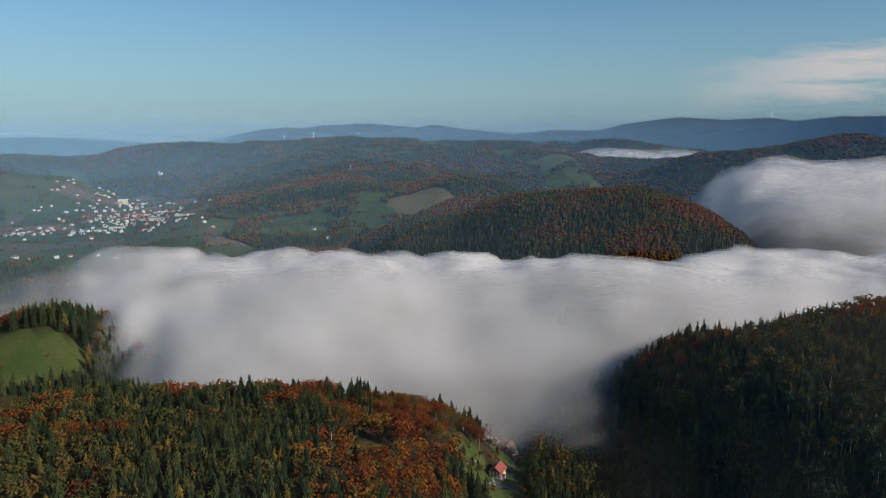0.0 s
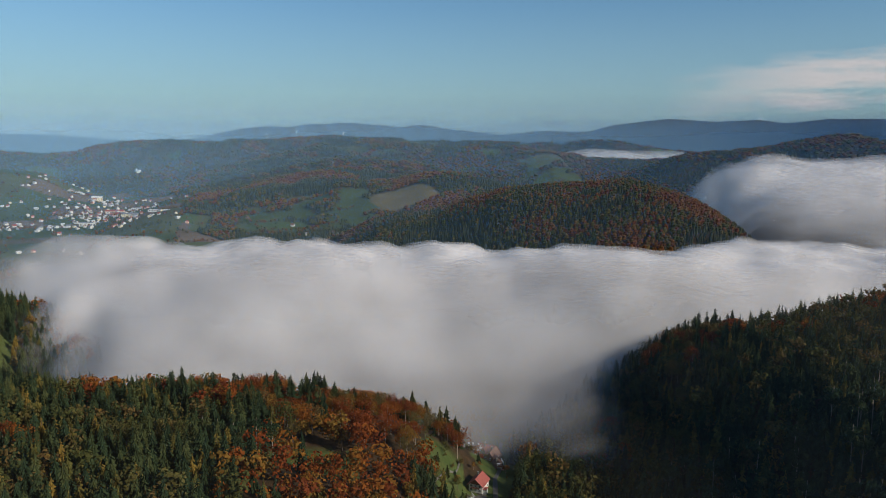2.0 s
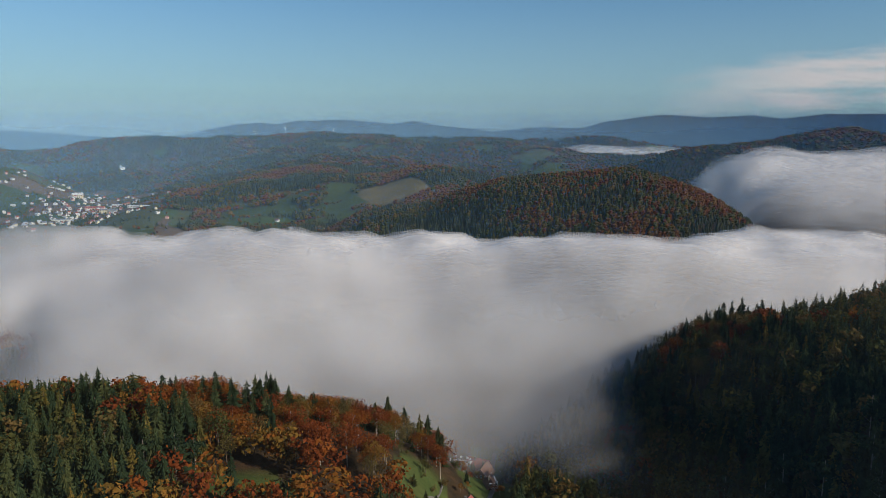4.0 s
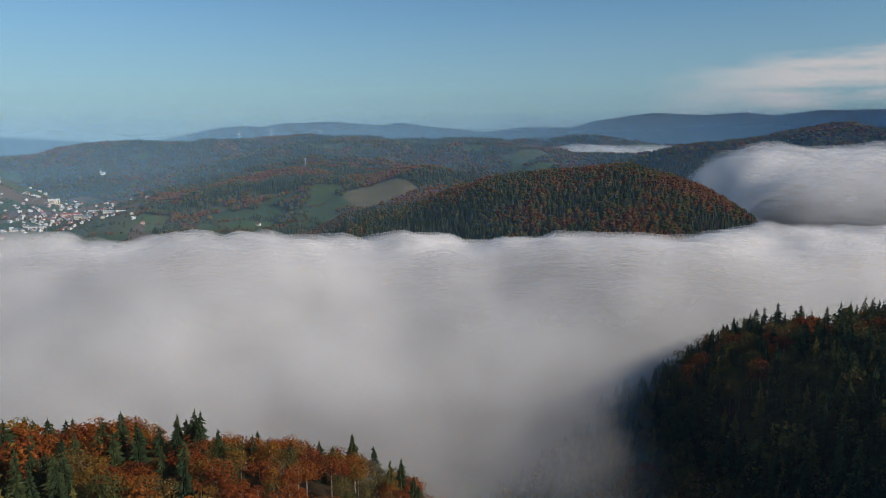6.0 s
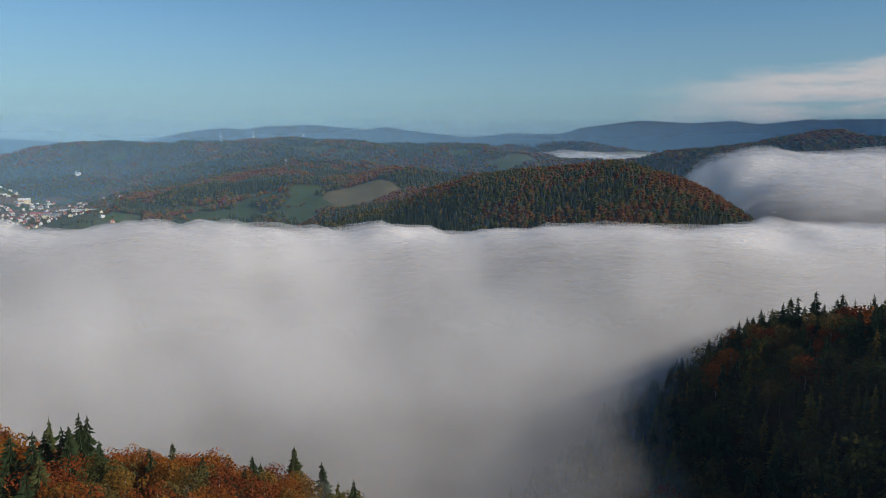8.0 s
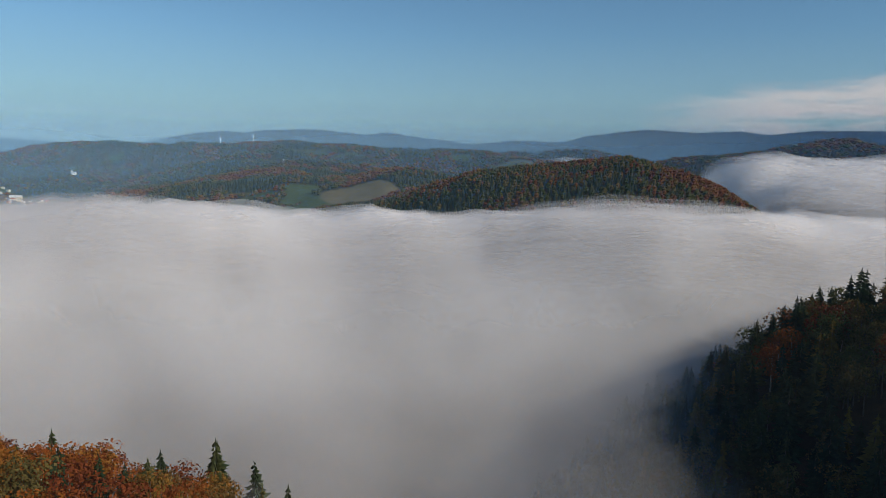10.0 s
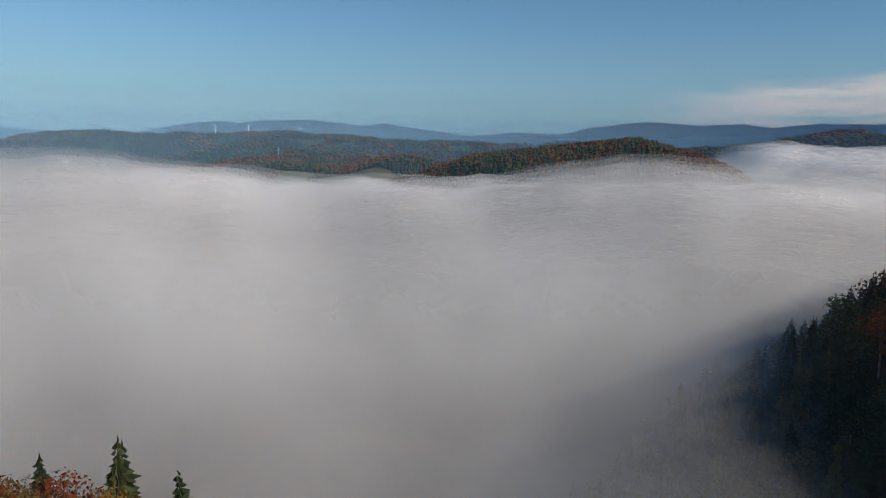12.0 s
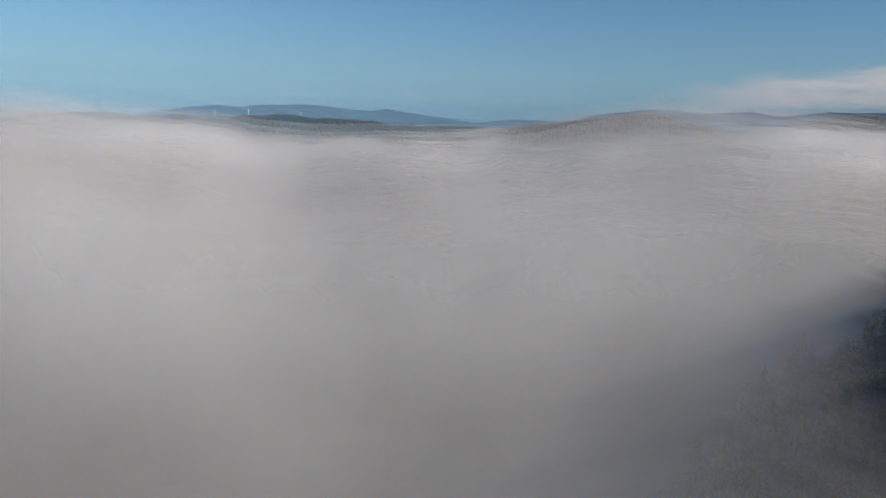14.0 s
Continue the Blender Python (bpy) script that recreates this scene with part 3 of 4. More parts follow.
tall = tall * np.where((kinds % 2 == 1) & (tx > -75) & (tx < 30) & (ty > 415), 0.78, 1.0)
broad = tall * np.where(kinds == 0, r.uniform(0.8, 1.1, len(tx)), r.uniform(0.8, 1.15, len(tx)))
SPRUCE_MID = [spruce_shape(20 + k, 13, 8, 0.175) for k in range(5)]
LEAF_MID = [leaf_shape(40 + k, 105, 0.048) for k in range(5)]
# trees close to the path stand singly: the eastern end of the spur and the lower slope facing it
reach = np.where(tx < 40, np.hypot((tx + 20) * 0.75, ty - 470), np.hypot(tx - 160, (ty - 570) * 0.8) + 15)
single = np.zeros(len(tx), bool)
for k in range(4):
    of_kind = np.flatnonzero(kinds == k)
    single[of_kind[np.argsort(reach[of_kind])[:(270, 200, 140, 160)[k]]]] = True
single &= reach < 150
for k, (name, shapes, mat, label) in enumerate((
        ("spruce_wood", SPRUCE_MID, NEEDLES, "dense dark green spruce wood on the slopes"),
        ("beech_wood", LEAF_MID, BEECH, "rust red and orange autumn beeches on the slopes"),
        ("larch_wood", SPRUCE_MID, LARCH, "yellowing larches scattered among dark spruces"),
        ("mixed_wood", LEAF_MID, GREENLEAF, "olive green broadleaf trees among the spruces"))):
    m = (kinds == k) & ~single
    scatter(name, shapes, mat, tx[m], ty[m], tz[m], tall[m], broad[m], label, 60 + k)


# woods of the middle distance
def cone_shape(seed):
    r = np.random.default_rng(seed)
    v, f = [], []
    for z0, z1, w in ((0.05, 0.66, 0.20), (0.36, 1.0, 0.145)):
        i = len(v)
        for s in range(5):
            a = s * 1.2566 + z0 * 3
            v.append((math.cos(a) * w * r.uniform(0.75, 1.2), math.sin(a) * w * r.uniform(0.75, 1.2), z0 + r.uniform(-0.05, 0.05)))
        v.append((0, 0, z1))
        f += [(i + s, i + (s + 1) % 5, i + 5) for s in range(5)]
    return np.array(v), np.array(f)


def clump_shape(seed):
    r = np.random.default_rng(seed)
    v, f = [], []
    for w, z in ((0.33, 0.42), (0.27, 0.80)):
        for s in range(5):
            a = s * 1.2566 + z * 2
            q = w * r.uniform(0.65, 1.3)
            v.append((math.cos(a) * q, math.sin(a) * q, z + r.uniform(-0.12, 0.1)))
    v += [(0, 0, 1.0), (0, 0, 0.1)]
    for s in range(5):
        p, q = s, (s + 1) % 5
        f += [(p, q, q + 5), (p, q + 5, p + 5), (p + 5, q + 5, 10), (q, p, 11)]
    return np.array(v), np.array(f)


CONES, CLUMPS = [cone_shape(70 + k) for k in range(5)], [clump_shape(80 + k) for k in range(5)]


def far_woods(r0, r1, gap, size, seed):
    px, py = jittered(-3000, 3000, 600, 4700, gap, seed)
    far = np.hypot(px - 17.5, py - 143.5)
    az = np.degrees(np.arctan2(px - 17.5, py - 143.5))
    ok = (far > r0) & (far < r1) & (np.abs(az) < 36)
    px, py = px[ok], py[ok]
    q = np.random.default_rng(seed)
    lone = (q.random(len(px)) < np.where(in_town(px, py) & (bell(px, py, -1150, 2600, 260, 330) > 0.3), 0.13, 0.025)) & ~in_stubble(px, py)
    hedge = hedged(px, py) & (q.random(len(px)) < 0.75)
    pz = height(px, py)
    sunk = (pz + 8 < fog_top(px, py)) | (pz + 30 < fog_far(px, py))
    wood = wooded(px, py)
    ok = (wood | lone | hedge) & ~sunk
    px, py, pz, wood = px[ok], py[ok], pz[ok] - 0.8, wood[ok]
    u = 0.75 * fbm(px + 50, py + 90, 130, 4) + 0.6 * (q.random(len(px)) - 0.5) + 0.45 * bell(px, py, 330, 1370, 120, 80)
    u = np.where(wood, u, u + 0.12)
    k = np.where(u > 0.26, 1, np.where(u > -0.02, 2, 0))
    t = q.uniform(0.65, 1.1, len(px)) * size * np.where(wood, 1, 0.55)
    for i, (name, shapes, mat, label) in enumerate((("spruce_wood", CONES, FARNEEDLES, "dark spruce woods on the distant hills"),
                                                    ("beech_wood", CLUMPS, FARWOOD, "rust brown autumn woods on the distant hills"),
                                                    ("mixed_wood", CLUMPS, GREENLEAF, "olive green and brown woods on the distant hills"))):
        m = k == i
        scatter(name, shapes, mat, px[m], py[m], pz[m], t[m] * (0.98 if i == 0 else 0.85), t[m] * (1.4 if i == 0 else 0.95) * (gap / 8) ** 0.8, label, seed + i)


far_woods(800, 1850, 6.8, 14, 200)
far_woods(1850, 2750, 10.5, 18, 300)
far_woods(2750, 4500, 17.5, 17, 400)

# the wood goes on below and behind the drone
px, py = jittered(-420, 420, -160, 255, 9.5, 500)
ok = (wooded(px, py) | (py < 120)) & (np.abs(px - 10 - (py + 100) * 0.08) > 16)
px, py = px[ok], py[ok]
q = np.random.default_rng(501)
u = 0.8 * fbm(px, py, 90, 3) + 0.6 * (q.random(len(px)) - 0.5)
for name, shapes, mat, m, label in (("spruce_wood", CONES, NEEDLES, u < 0.12, "spruce wood on the near slope"),
                                    ("mixed_wood", CLUMPS, GREENLEAF, u >= 0.12, "olive and brown broadleaf wood on the near slope")):
    t = q.uniform(13, 20, int(m.sum()))
    scatter(name, shapes, mat, px[m], py[m], height(px[m], py[m]) - 0.5, t, t, label, 502)


# ---- single trees ----
def part(name, me, parent, label=""):
    """A mesh as one part under a thing or a part."""
    ob = new(name, me)
    ob.parent = parent
    return tagged(ob, label)


def bough_shape(seed, tiers, boughs, width=0.2, start=0.12, ragged=0.25):
    """A conifer crown one metre high, each bough of four faces round a raised rib with a drooping tip."""
    r = np.random.default_rng(seed)
    v, f = [], []
    lean = r.normal(0, 0.012, 2)
    for k in range(tiers):
        u = k / (tiers - 1)
        z = start + (0.965 - start) * u ** 0.95
        reach = width * (1 - u) ** 0.66 * r.uniform(1 - ragged * 0.6, 1 + ragged * 0.5) + 0.010
        count = max(5, int(boughs * (1 - 0.45 * u)))
        for b in range(count):
            if r.random() < ragged * 0.25:
                continue
            a = 2 * math.pi * (b + r.uniform(-0.35, 0.35)) / count + k * 2.4
            l = reach * r.uniform(1 - ragged, 1 + ragged)
            drop = (0.095 - 0.065 * u) * r.uniform(0.4, 1.2)
            for turn, size in ((-0.38, 0.74), (0.0, 1.0), (0.36, 0.7)):
                q = a + turn * r.uniform(0.7, 1.2)
                e, w = l * size * r.uniform(0.8, 1.15), l * 0.115
                c, s = math.cos(q), math.sin(q)
                bx, by = l * 0.12 * math.cos(a) + lean[0] * z, l * 0.12 * math.sin(a) + lean[1] * z
                i = len(v)
                v += [(bx, by, z + 0.022), (e * 0.6 * c - w * s, e * 0.6 * s + w * c, z - drop * 0.9),
                      (e * c, e * s, z - drop * r.uniform(0.45, 0.8)), (e * 0.6 * c + w * s, e * 0.6 * s - w * c, z - drop * 0.9)]
                f += [(i, i + 1, i + 2), (i, i + 2, i + 3)]
    i = len(v)
    v += [(0.008, 0, 0.93), (-0.005, 0.007, 0.93), (-0.005, -0.007, 0.93), (lean[0], lean[1], 1.0)]
    f += [(i, i + 1, i + 3), (i + 1, i + 2, i + 3), (i + 2, i, i + 3)]
    return np.array(v), np.array(f)


def limbs_shape(seed, top, base=0.013, limbs=6):
    """Trunk with a few rising limbs, one metre high."""
    r = np.random.default_rng(seed)
    v, f = trunk_shape(top, base, 6, r.uniform(-0.03, 0.03))
    v, f = list(map(tuple, v)), list(map(tuple, f))
    for k in range(limbs):
        z, a = r.uniform(0.35, 0.68) * top / 0.8, r.uniform(0, 6.283)
        l, w = r.uniform(0.10, 0.20), base * 0.35
        c, s = math.cos(a), math.sin(a)
        i = len(v)
        for t, q in ((0, 1.0), (1, 0.3)):
            for j in range(3):
                b = j * 2.094
                v.append((c * l * t - s * math.cos(b) * w * q, s * l * t + c * math.cos(b) * w * q, z + 0.16 * t + math.sin(b) * w * q))
        for j in range(3):
            p, q = i + j, i + (j + 1) % 3
            f += [(p, q, q + 3), (p, q + 3, p + 3)]
    return np.array(v), np.array(f)


def tree_kind(name, label, category, group, crowns, crown_mat, trunks, trunk_mat):
    """Returns one tree per crown, one metre high, to be copied."""
    made = []
    for k, ((cv, cf), (sv, sf)) in enumerate(zip(crowns, trunks)):
        tree = tagged(new(name), label, category, group)
        part("trunk", sheet_mesh("trunk", sv, sf, [trunk_mat], True), tree)
        part("crown", sheet_mesh("crown", cv, cf, [crown_mat]), tree)
        made.append(tree)
    return made


SINGLES = (
    tree_kind("spruce_tree", "tall dark green spruce with drooping boughs", "tree", "spruces on the slopes",
              [bough_shape(500 + k, 18, 11, 0.205, 0.12, 0.36) for k in range(6)], NEEDLES, [trunk_shape(0.9, 0.012)] * 6, BARK),
    tree_kind("beech_tree", "autumn beech with rust and orange leaves, pale trunk", "tree", "beeches on the slopes",
              [leaf_shape(520 + k, 880, 0.020, 0.34, 0.29, 13) for k in range(6)], BEECH, [limbs_shape(530 + k, 0.8) for k in range(6)], PALEBARK),
    tree_kind("larch_tree", "slender larch with yellowing needles", "tree", "larches on the slopes",
              [bough_shape(540 + k, 17, 9, 0.16, 0.2, 0.4) for k in range(4)], LARCH, [trunk_shape(0.9, 0.011)] * 4, BARK),
    tree_kind("broadleaf_tree", "olive green broadleaf tree with yellowing crown", "tree", "broadleaf trees on the slopes",
              [leaf_shape(560 + k, 800, 0.020, 0.26, 0.29, 12) for k in range(5)], GREENLEAF, [limbs_shape(570 + k, 0.8) for k in range(5)], BARK),
    tree_kind("pine_tree", "tall pine with a bare trunk and a high dark crown", "tree", "pines on the eastern slope",
              [leaf_shape(580 + k, 230, 0.030, 0.56, 0.17, 6) for k in range(5)], NEEDLES, [limbs_shape(590 + k, 0.92, 0.010, 3) for k in range(5)], PALEBARK),
)
r = np.random.default_rng(91)


def plant(kind, x, y, z, tall, broad):
    model = SINGLES[kind][r.integers(len(SINGLES[kind]))]
    m = Matrix.LocRotScale((x, y, z), Euler((r.normal(0, 0.02), r.normal(0, 0.02), r.uniform(0, 6.283))), (broad, broad, tall))
    return copy_thing(model, m)


for x, y, z, k, h, w in zip(tx[single], ty[single], tz[single], kinds[single], tall[single], broad[single]):
    plant(int(k), x, y, z, h * (1.06 if k == 0 else 1.0), w)
# pines with bare trunks on the lower eastern slope
for k in range(90):
    x, y = r.uniform(125, 300), r.uniform(300, 410)
    plant(4, x, y, float(height(x, y)) - 0.4, r.uniform(22, 28), r.uniform(22, 27))
# spruces that overtop the beeches on the crest
for k in range(44):
    x = r.uniform(-215, -28)
    y = 448 + 14 * math.sin(x * 0.05) + r.uniform(-14, 16) - 10 * step(-60, -200, x)
    plant(0, x, y, float(height(x, y)) - 0.4, r.uniform(18, 23), r.uniform(19, 23))
# the tallest spruces at the tip of the spur, by the height of their tops
for x, y, top in ((-65, 441, 76), (-44, 459, 66), (-50, 455, 65), (-34, 465, 61), (-27, 463, 59), (-21, 468, 57), (-15, 470, 55), (-6, 472, 53),
                  (-11, 472, 52), (-58, 446, 67), (-38, 458, 60), (-30, 470, 57), (-72, 440, 74)):
    g = float(height(x, y)) - 0.4
    plant(0, x, y, g, top - g, (top - g) * 0.95)
# trees standing apart in the mist at the tip of the eastern slope, by the height of their tops
for kind, x, y, top in ((0, 170, 612, 42), (1, 161, 588, 41), (1, 184, 590, 62), (1, 192, 584, 66), (3, 188, 578, 60), (0, 150, 600, 30), (0, 141, 560, 36)):
    g = float(height(x, y)) - 0.4
    plant(kind, x, y, g, max(14.0, top - g), max(14.0, top - g) * 0.9)


# ---- buildings ----
def solid(*pieces):
    """Joins boxes (x, y, z, sx, sy, sz) and roofs ("roof", x, y, z, sx, sy, rise, thick) into vertices and faces."""
    v, f = [], []
    for p in pieces:
        i = len(v)
        if p[0] == "gable":        # a prism with its ridge along y
            _, x, y, z, sx, sy, rise = p
            v += [(x + a * sx / 2, y + b * sy / 2, z) for b in (-1, 1) for a in (-1, 1)] + [(x, y + b * sy / 2, z + rise) for b in (-1, 1)]
            f += [(i, i + 1, i + 4), (i + 3, i + 2, i + 5), (i + 1, i + 3, i + 5), (i + 1, i + 5, i + 4), (i + 2, i, i + 4), (i + 2, i + 4, i + 5)]
        elif p[0] == "slope":      # one roof side, from the eave to the ridge; side is 1 or -1
            _, x, y, z, half, sy, rise, thick, side = p
            ring = [(x + side * half, z), (x, z + rise), (x, z + rise + thick), (x + side * half, z + thick)]
            v += [(a, y + b * sy / 2, c) for b in (-1, 1) for a, c in ring]
            for k in range(4):
                a, b = i + k, i + (k + 1) % 4
                f += [(a, b, b + 4), (a, b + 4, a + 4)]
            f += [(i, i + 2, i + 1), (i, i + 3, i + 2), (i + 4, i + 5, i + 6), (i + 4, i + 6, i + 7)]
        else:
            x, y, z, sx, sy, sz = p
            v += [(x + a * sx / 2, y + b * sy / 2, z + c * sz) for c in (0, 1) for b in (-1, 1) for a in (-1, 1)]
            for a, b, c, d in ((0, 2, 3, 1), (4, 5, 7, 6), (0, 1, 5, 4), (2, 6, 7, 3), (0, 4, 6, 2), (1, 3, 7, 5)):
                f += [(i + a, i + b, i + c), (i + a, i + c, i + d)]
    return np.array(v, float), np.array(f)


def lathe(rows, sides=10, axis="z"):
    a = np.arange(sides) * 2 * math.pi / sides
    v = np.concatenate([np.stack([np.cos(a) * w, np.sin(a) * w, np.full(sides, z)], 1) for z, w in rows])
    f = []
    for k in range(len(rows) - 1):
        for s in range(sides):
            p, q = k * sides + s, k * sides + (s + 1) % sides
            f += [(p, q, q + sides), (p, q + sides, p + sides)]
    n = len(v)
    v = np.concatenate([v, [(0, 0, rows[0][0]), (0, 0, rows[-1][0])]])
    last = (len(rows) - 1) * sides
    f += [((s + 1) % sides, s, n) for s in range(sides)] + [(last + s, last + (s + 1) % sides, n + 1) for s in range(sides)]
    if axis == "x":
        v = v[:, [2, 1, 0]]
    if axis == "y":
        v = v[:, [0, 2, 1]]
    return v, np.array(f)


def piece(name, shape, mat, parent, label="", smooth=False):
    return part(name, sheet_mesh(name, shape[0], shape[1], [mat], smooth), parent, label)


WHITE = simple("white_render", (0.62, 0.59, 0.53), 0.9, 0.8, 0.10)
CREAM = simple("cream_render", (0.70, 0.60, 0.40), 0.9, 0.8, 0.12)
PINK = simple("pink_render", (0.66, 0.42, 0.32), 0.9, 0.8, 0.12)
REDTILE = simple("red_tiles", (0.30, 0.075, 0.055), 0.8, 1.2, 0.3)
BROWNTILE = simple("brown_tiles", (0.17, 0.09, 0.065), 0.85, 1.2, 0.3)
GREYTILE = simple("grey_roofing", (0.20, 0.20, 0.21), 0.8, 1.2, 0.25)
PALEROOF = simple("pale_sheet_roof", (0.58, 0.57, 0.55), 0.6, 1.0, 0.12)
TIMBER = simple("brown_timber", (0.16, 0.06, 0.035), 0.8, 3.0, 0.35)
STONE = simple("grey_stone", (0.15, 0.135, 0.115), 0.9, 1.5, 0.3)
PAVING = simple("grey_paving", (0.085, 0.078, 0.068), 0.9, 0.7, 0.25)
METAL = simple("white_metal", (0.78, 0.79, 0.80), 0.4, 0.3, 0.05)
STEEL = simple("grey_steel", (0.42, 0.43, 0.44), 0.5, 0.6, 0.15, 0.6)
CARPAINT = simple("dark_blue_paint", (0.02, 0.03, 0.06), 0.25, 2.0, 0.1)
RUBBER = simple("black_rubber", (0.02, 0.02, 0.02), 0.9, 4.0, 0.2)
GLASS = simple("window_glass", (0.03, 0.035, 0.04), 0.12, 2.0, 0.1)


def house_model(name, label, wall, roof, sx, sy, eaves, rise, wing=False):
    """A small gabled house with its ridge along y."""
    house = tagged(new(name), label, "house", "houses of the small town")
    body = [(0, 0, -1.5, sx, sy, eaves + 1.5), ("gable", 0, 0, eaves, sx, sy, rise)]
    if wing:
        body += [(sx * 0.62, sy * 0.1, -1.5, sx * 0.5, sy * 0.5, eaves * 0.75 + 1.5)]
    piece("wall", solid(*body), wall, house)
    lap = sx / 2 + 0.6
    drop = rise * 0.6 / (sx / 2)
    tops = [("slope", 0, 0, eaves - drop + 0.05, lap, sy + 1.0, rise + drop, 0.25, s) for s in (-1, 1)]
    if wing:
        tops.append((sx * 0.65, sy * 0.1, eaves * 0.75 + 0.01, sx * 0.6, sy * 0.58, 0.3))
    piece("roof", solid(*tops), roof, house)
    piece("chimney", solid((sx * 0.14, sy * 0.2, eaves + rise * 0.4, 0.7, 0.7, rise * 0.6 + 1.0)), STONE, house)
    for k, (a, b) in enumerate(((-0.25, 0.3), (0.25, 0.3), (-0.25, 0.68), (0.25, 0.68))):
        piece("window", solid((a * sx, -sy / 2 - 0.02, b * eaves - 0.4, 1.3, 0.08, 1.4)), GLASS, house)
    return house


TOWN_HOUSES = [
    house_model("house", "white gabled house with a red tiled roof", WHITE, REDTILE, 9.5, 11, 5.2, 4.0),
    house_model("house", "white gabled house with a brown tiled roof", WHITE, BROWNTILE, 9, 12, 4.6, 4.2, True),
    house_model("house", "cream house with a grey roof", CREAM, GREYTILE, 10, 11, 6.0, 3.2),
    house_model("house", "white house with a pale sheet roof", WHITE, PALEROOF, 10, 12, 5.0, 2.6, True),
    house_model("house", "pink rendered house with a red roof", PINK, REDTILE, 9, 10, 5.0, 3.6),
    house_model("house", "white two-storey house with a grey roof", WHITE, GREYTILE, 11, 12, 6.4, 3.6),
]
r = np.random.default_rng(33)
placed = []


def settle(model, x, y, turn, scale=1.0):
    m = Matrix.LocRotScale((x, y, float(height(x, y))), Euler((0, 0, radians(turn))), None)
    ob = copy_thing(model, m)
    ob.scale = (scale,) * 3
    return ob


# quarters of the town: middle, spread and share of the houses
QUARTERS = ((-1150, 2740, 120, 230, 0.42), (-1060, 2420, 110, 90, 0.14), (-1290, 2260, 120, 70, 0.16), (-860, 2200, 45, 60, 0.07),
            (-1480, 2900, 110, 260, 0.12), (-1640, 3250, 160, 130, 0.09))
tries = 0
while len(placed) < 250 and tries < 9000:
    tries += 1
    cx, cy, sx, sy, _ = QUARTERS[int(r.choice(6, p=[q[4] for q in QUARTERS]))]
    y = cy + sy * r.normal()
    x = cx + sx * r.normal() - 0.42 * (y - cy)
    if any((x - a) ** 2 + (y - b) ** 2 < 17 ** 2 for a, b in placed):
        continue
    placed.append((x, y))
    settle(TOWN_HOUSES[int(r.choice(6, p=(0.24, 0.2, 0.14, 0.16, 0.08, 0.18)))], x, y, r.uniform(0, 180), r.uniform(0.7, 1.05))
# scattered farmsteads and the hamlet at the edge of the fog
for k, (x, y) in enumerate(((-1005, 1728), (-1080, 1794), (-1060, 1772), (-958, 1769), (-935, 1790), (-807, 1760), (-870, 1800), (-370, 2060),
                            (-306, 1911), (-230, 1901), (-240, 1925), (-149, 1950), (-120, 1975), (304, 2965), (296, 3092), (-690, 2080), (-655, 2050))):
    settle(TOWN_HOUSES[k % 6], x, y, 40 + 31 * k, 0.85)
for model, (x, y) in zip(TOWN_HOUSES, ((-1190, 2640), (-1240, 2700), (-1090, 2480), (-1000, 2480), (-1350, 2820), (-1180, 2840))):
    model.location = (x, y, float(height(x, y)))
    model.rotation_euler = (0, 0, radians(20 + x % 50))


def hall(name, label, x, y, turn, sx, sy, high, rise, wall, roof):
    """A long hall or school with rows of windows."""
    ob = tagged(new(name), label, "building")
    piece("wall", solid((0, 0, -2, sx, sy, high + 2), ("gable", 0, 0, high, sx, sy, rise)), wall, ob)
    drop = rise * 0.8 / (sx / 2)
    piece("roof", solid(*[("slope", 0, 0, high - drop + 0.05, sx / 2 + 0.8, sy + 1.2, rise + drop, 0.35, s) for s in (-1, 1)]), roof, ob)
    n = int(sy // 7)
    for k in range(n):
        for level in range(max(1, int(high // 4))):
            piece("window", solid((sx / 2 + 0.03, (k + 0.5) * sy / n - sy / 2, 1.2 + 3.6 * level, 0.1, 2.4, 1.7)), GLASS, ob)
    ob.location, ob.rotation_euler = (x, y, float(height(x, y))), (0, 0, radians(turn))
    return ob


hall("town_hall", "tall cream building with a pale roof in the small town", -1296, 2928, -70, 18, 38, 13, 6, CREAM, PALEROOF)
hall("school", "long pink building with a red roof in the small town", -1123, 2681, -80, 15, 62, 9, 4, PINK, REDTILE)
hall("factory", "long yellow building with a grey roof", -926, 2335, -84, 14, 52, 8, 3, CREAM, GREYTILE)
hall("warehouse", "long low white warehouse with a flat pale roof", -804, 2251, -86, 12, 60, 4, 1, WHITE, PALEROOF)
hall("warehouse", "long low grey warehouse beside a sports field", -992, 2624, -86, 14, 90, 5, 1.5, WHITE, PALEROOF)
hall("apartment_block", "white apartment block in the small town", -1058, 2323, -78, 12, 40, 11, 2, WHITE, GREYTILE)

# white hilltop church above the valley
church = tagged(new("church"), "white church with a tower on a distant hillside", "church")
piece("nave", solid((0, 0, -3, 13, 34, 14), ("gable", 0, 0, 11, 13, 34, 6)), WHITE, church)
piece("roof", solid(*[("slope", 0, 0, 10.2, 7.2, 35, 7, 0.3, s) for s in (-1, 1)]), PALEROOF, church)
piece("tower", solid((0, 19, -3, 8, 8, 29)), WHITE, church)
piece("spire", lathe(((26, 5.4), (29, 3.6), (34, 0.4)), 8), GREYTILE, church).location = (0, 19, 0)
piece("annex", solid((-18, -6, -3, 24, 12, 10)), WHITE, church)
church.scale = (0.7, 0.7, 0.7)
church.location, church.rotation_euler = (-1440, 3712, float(height(-1440, 3712))), (0, 0, radians(68))


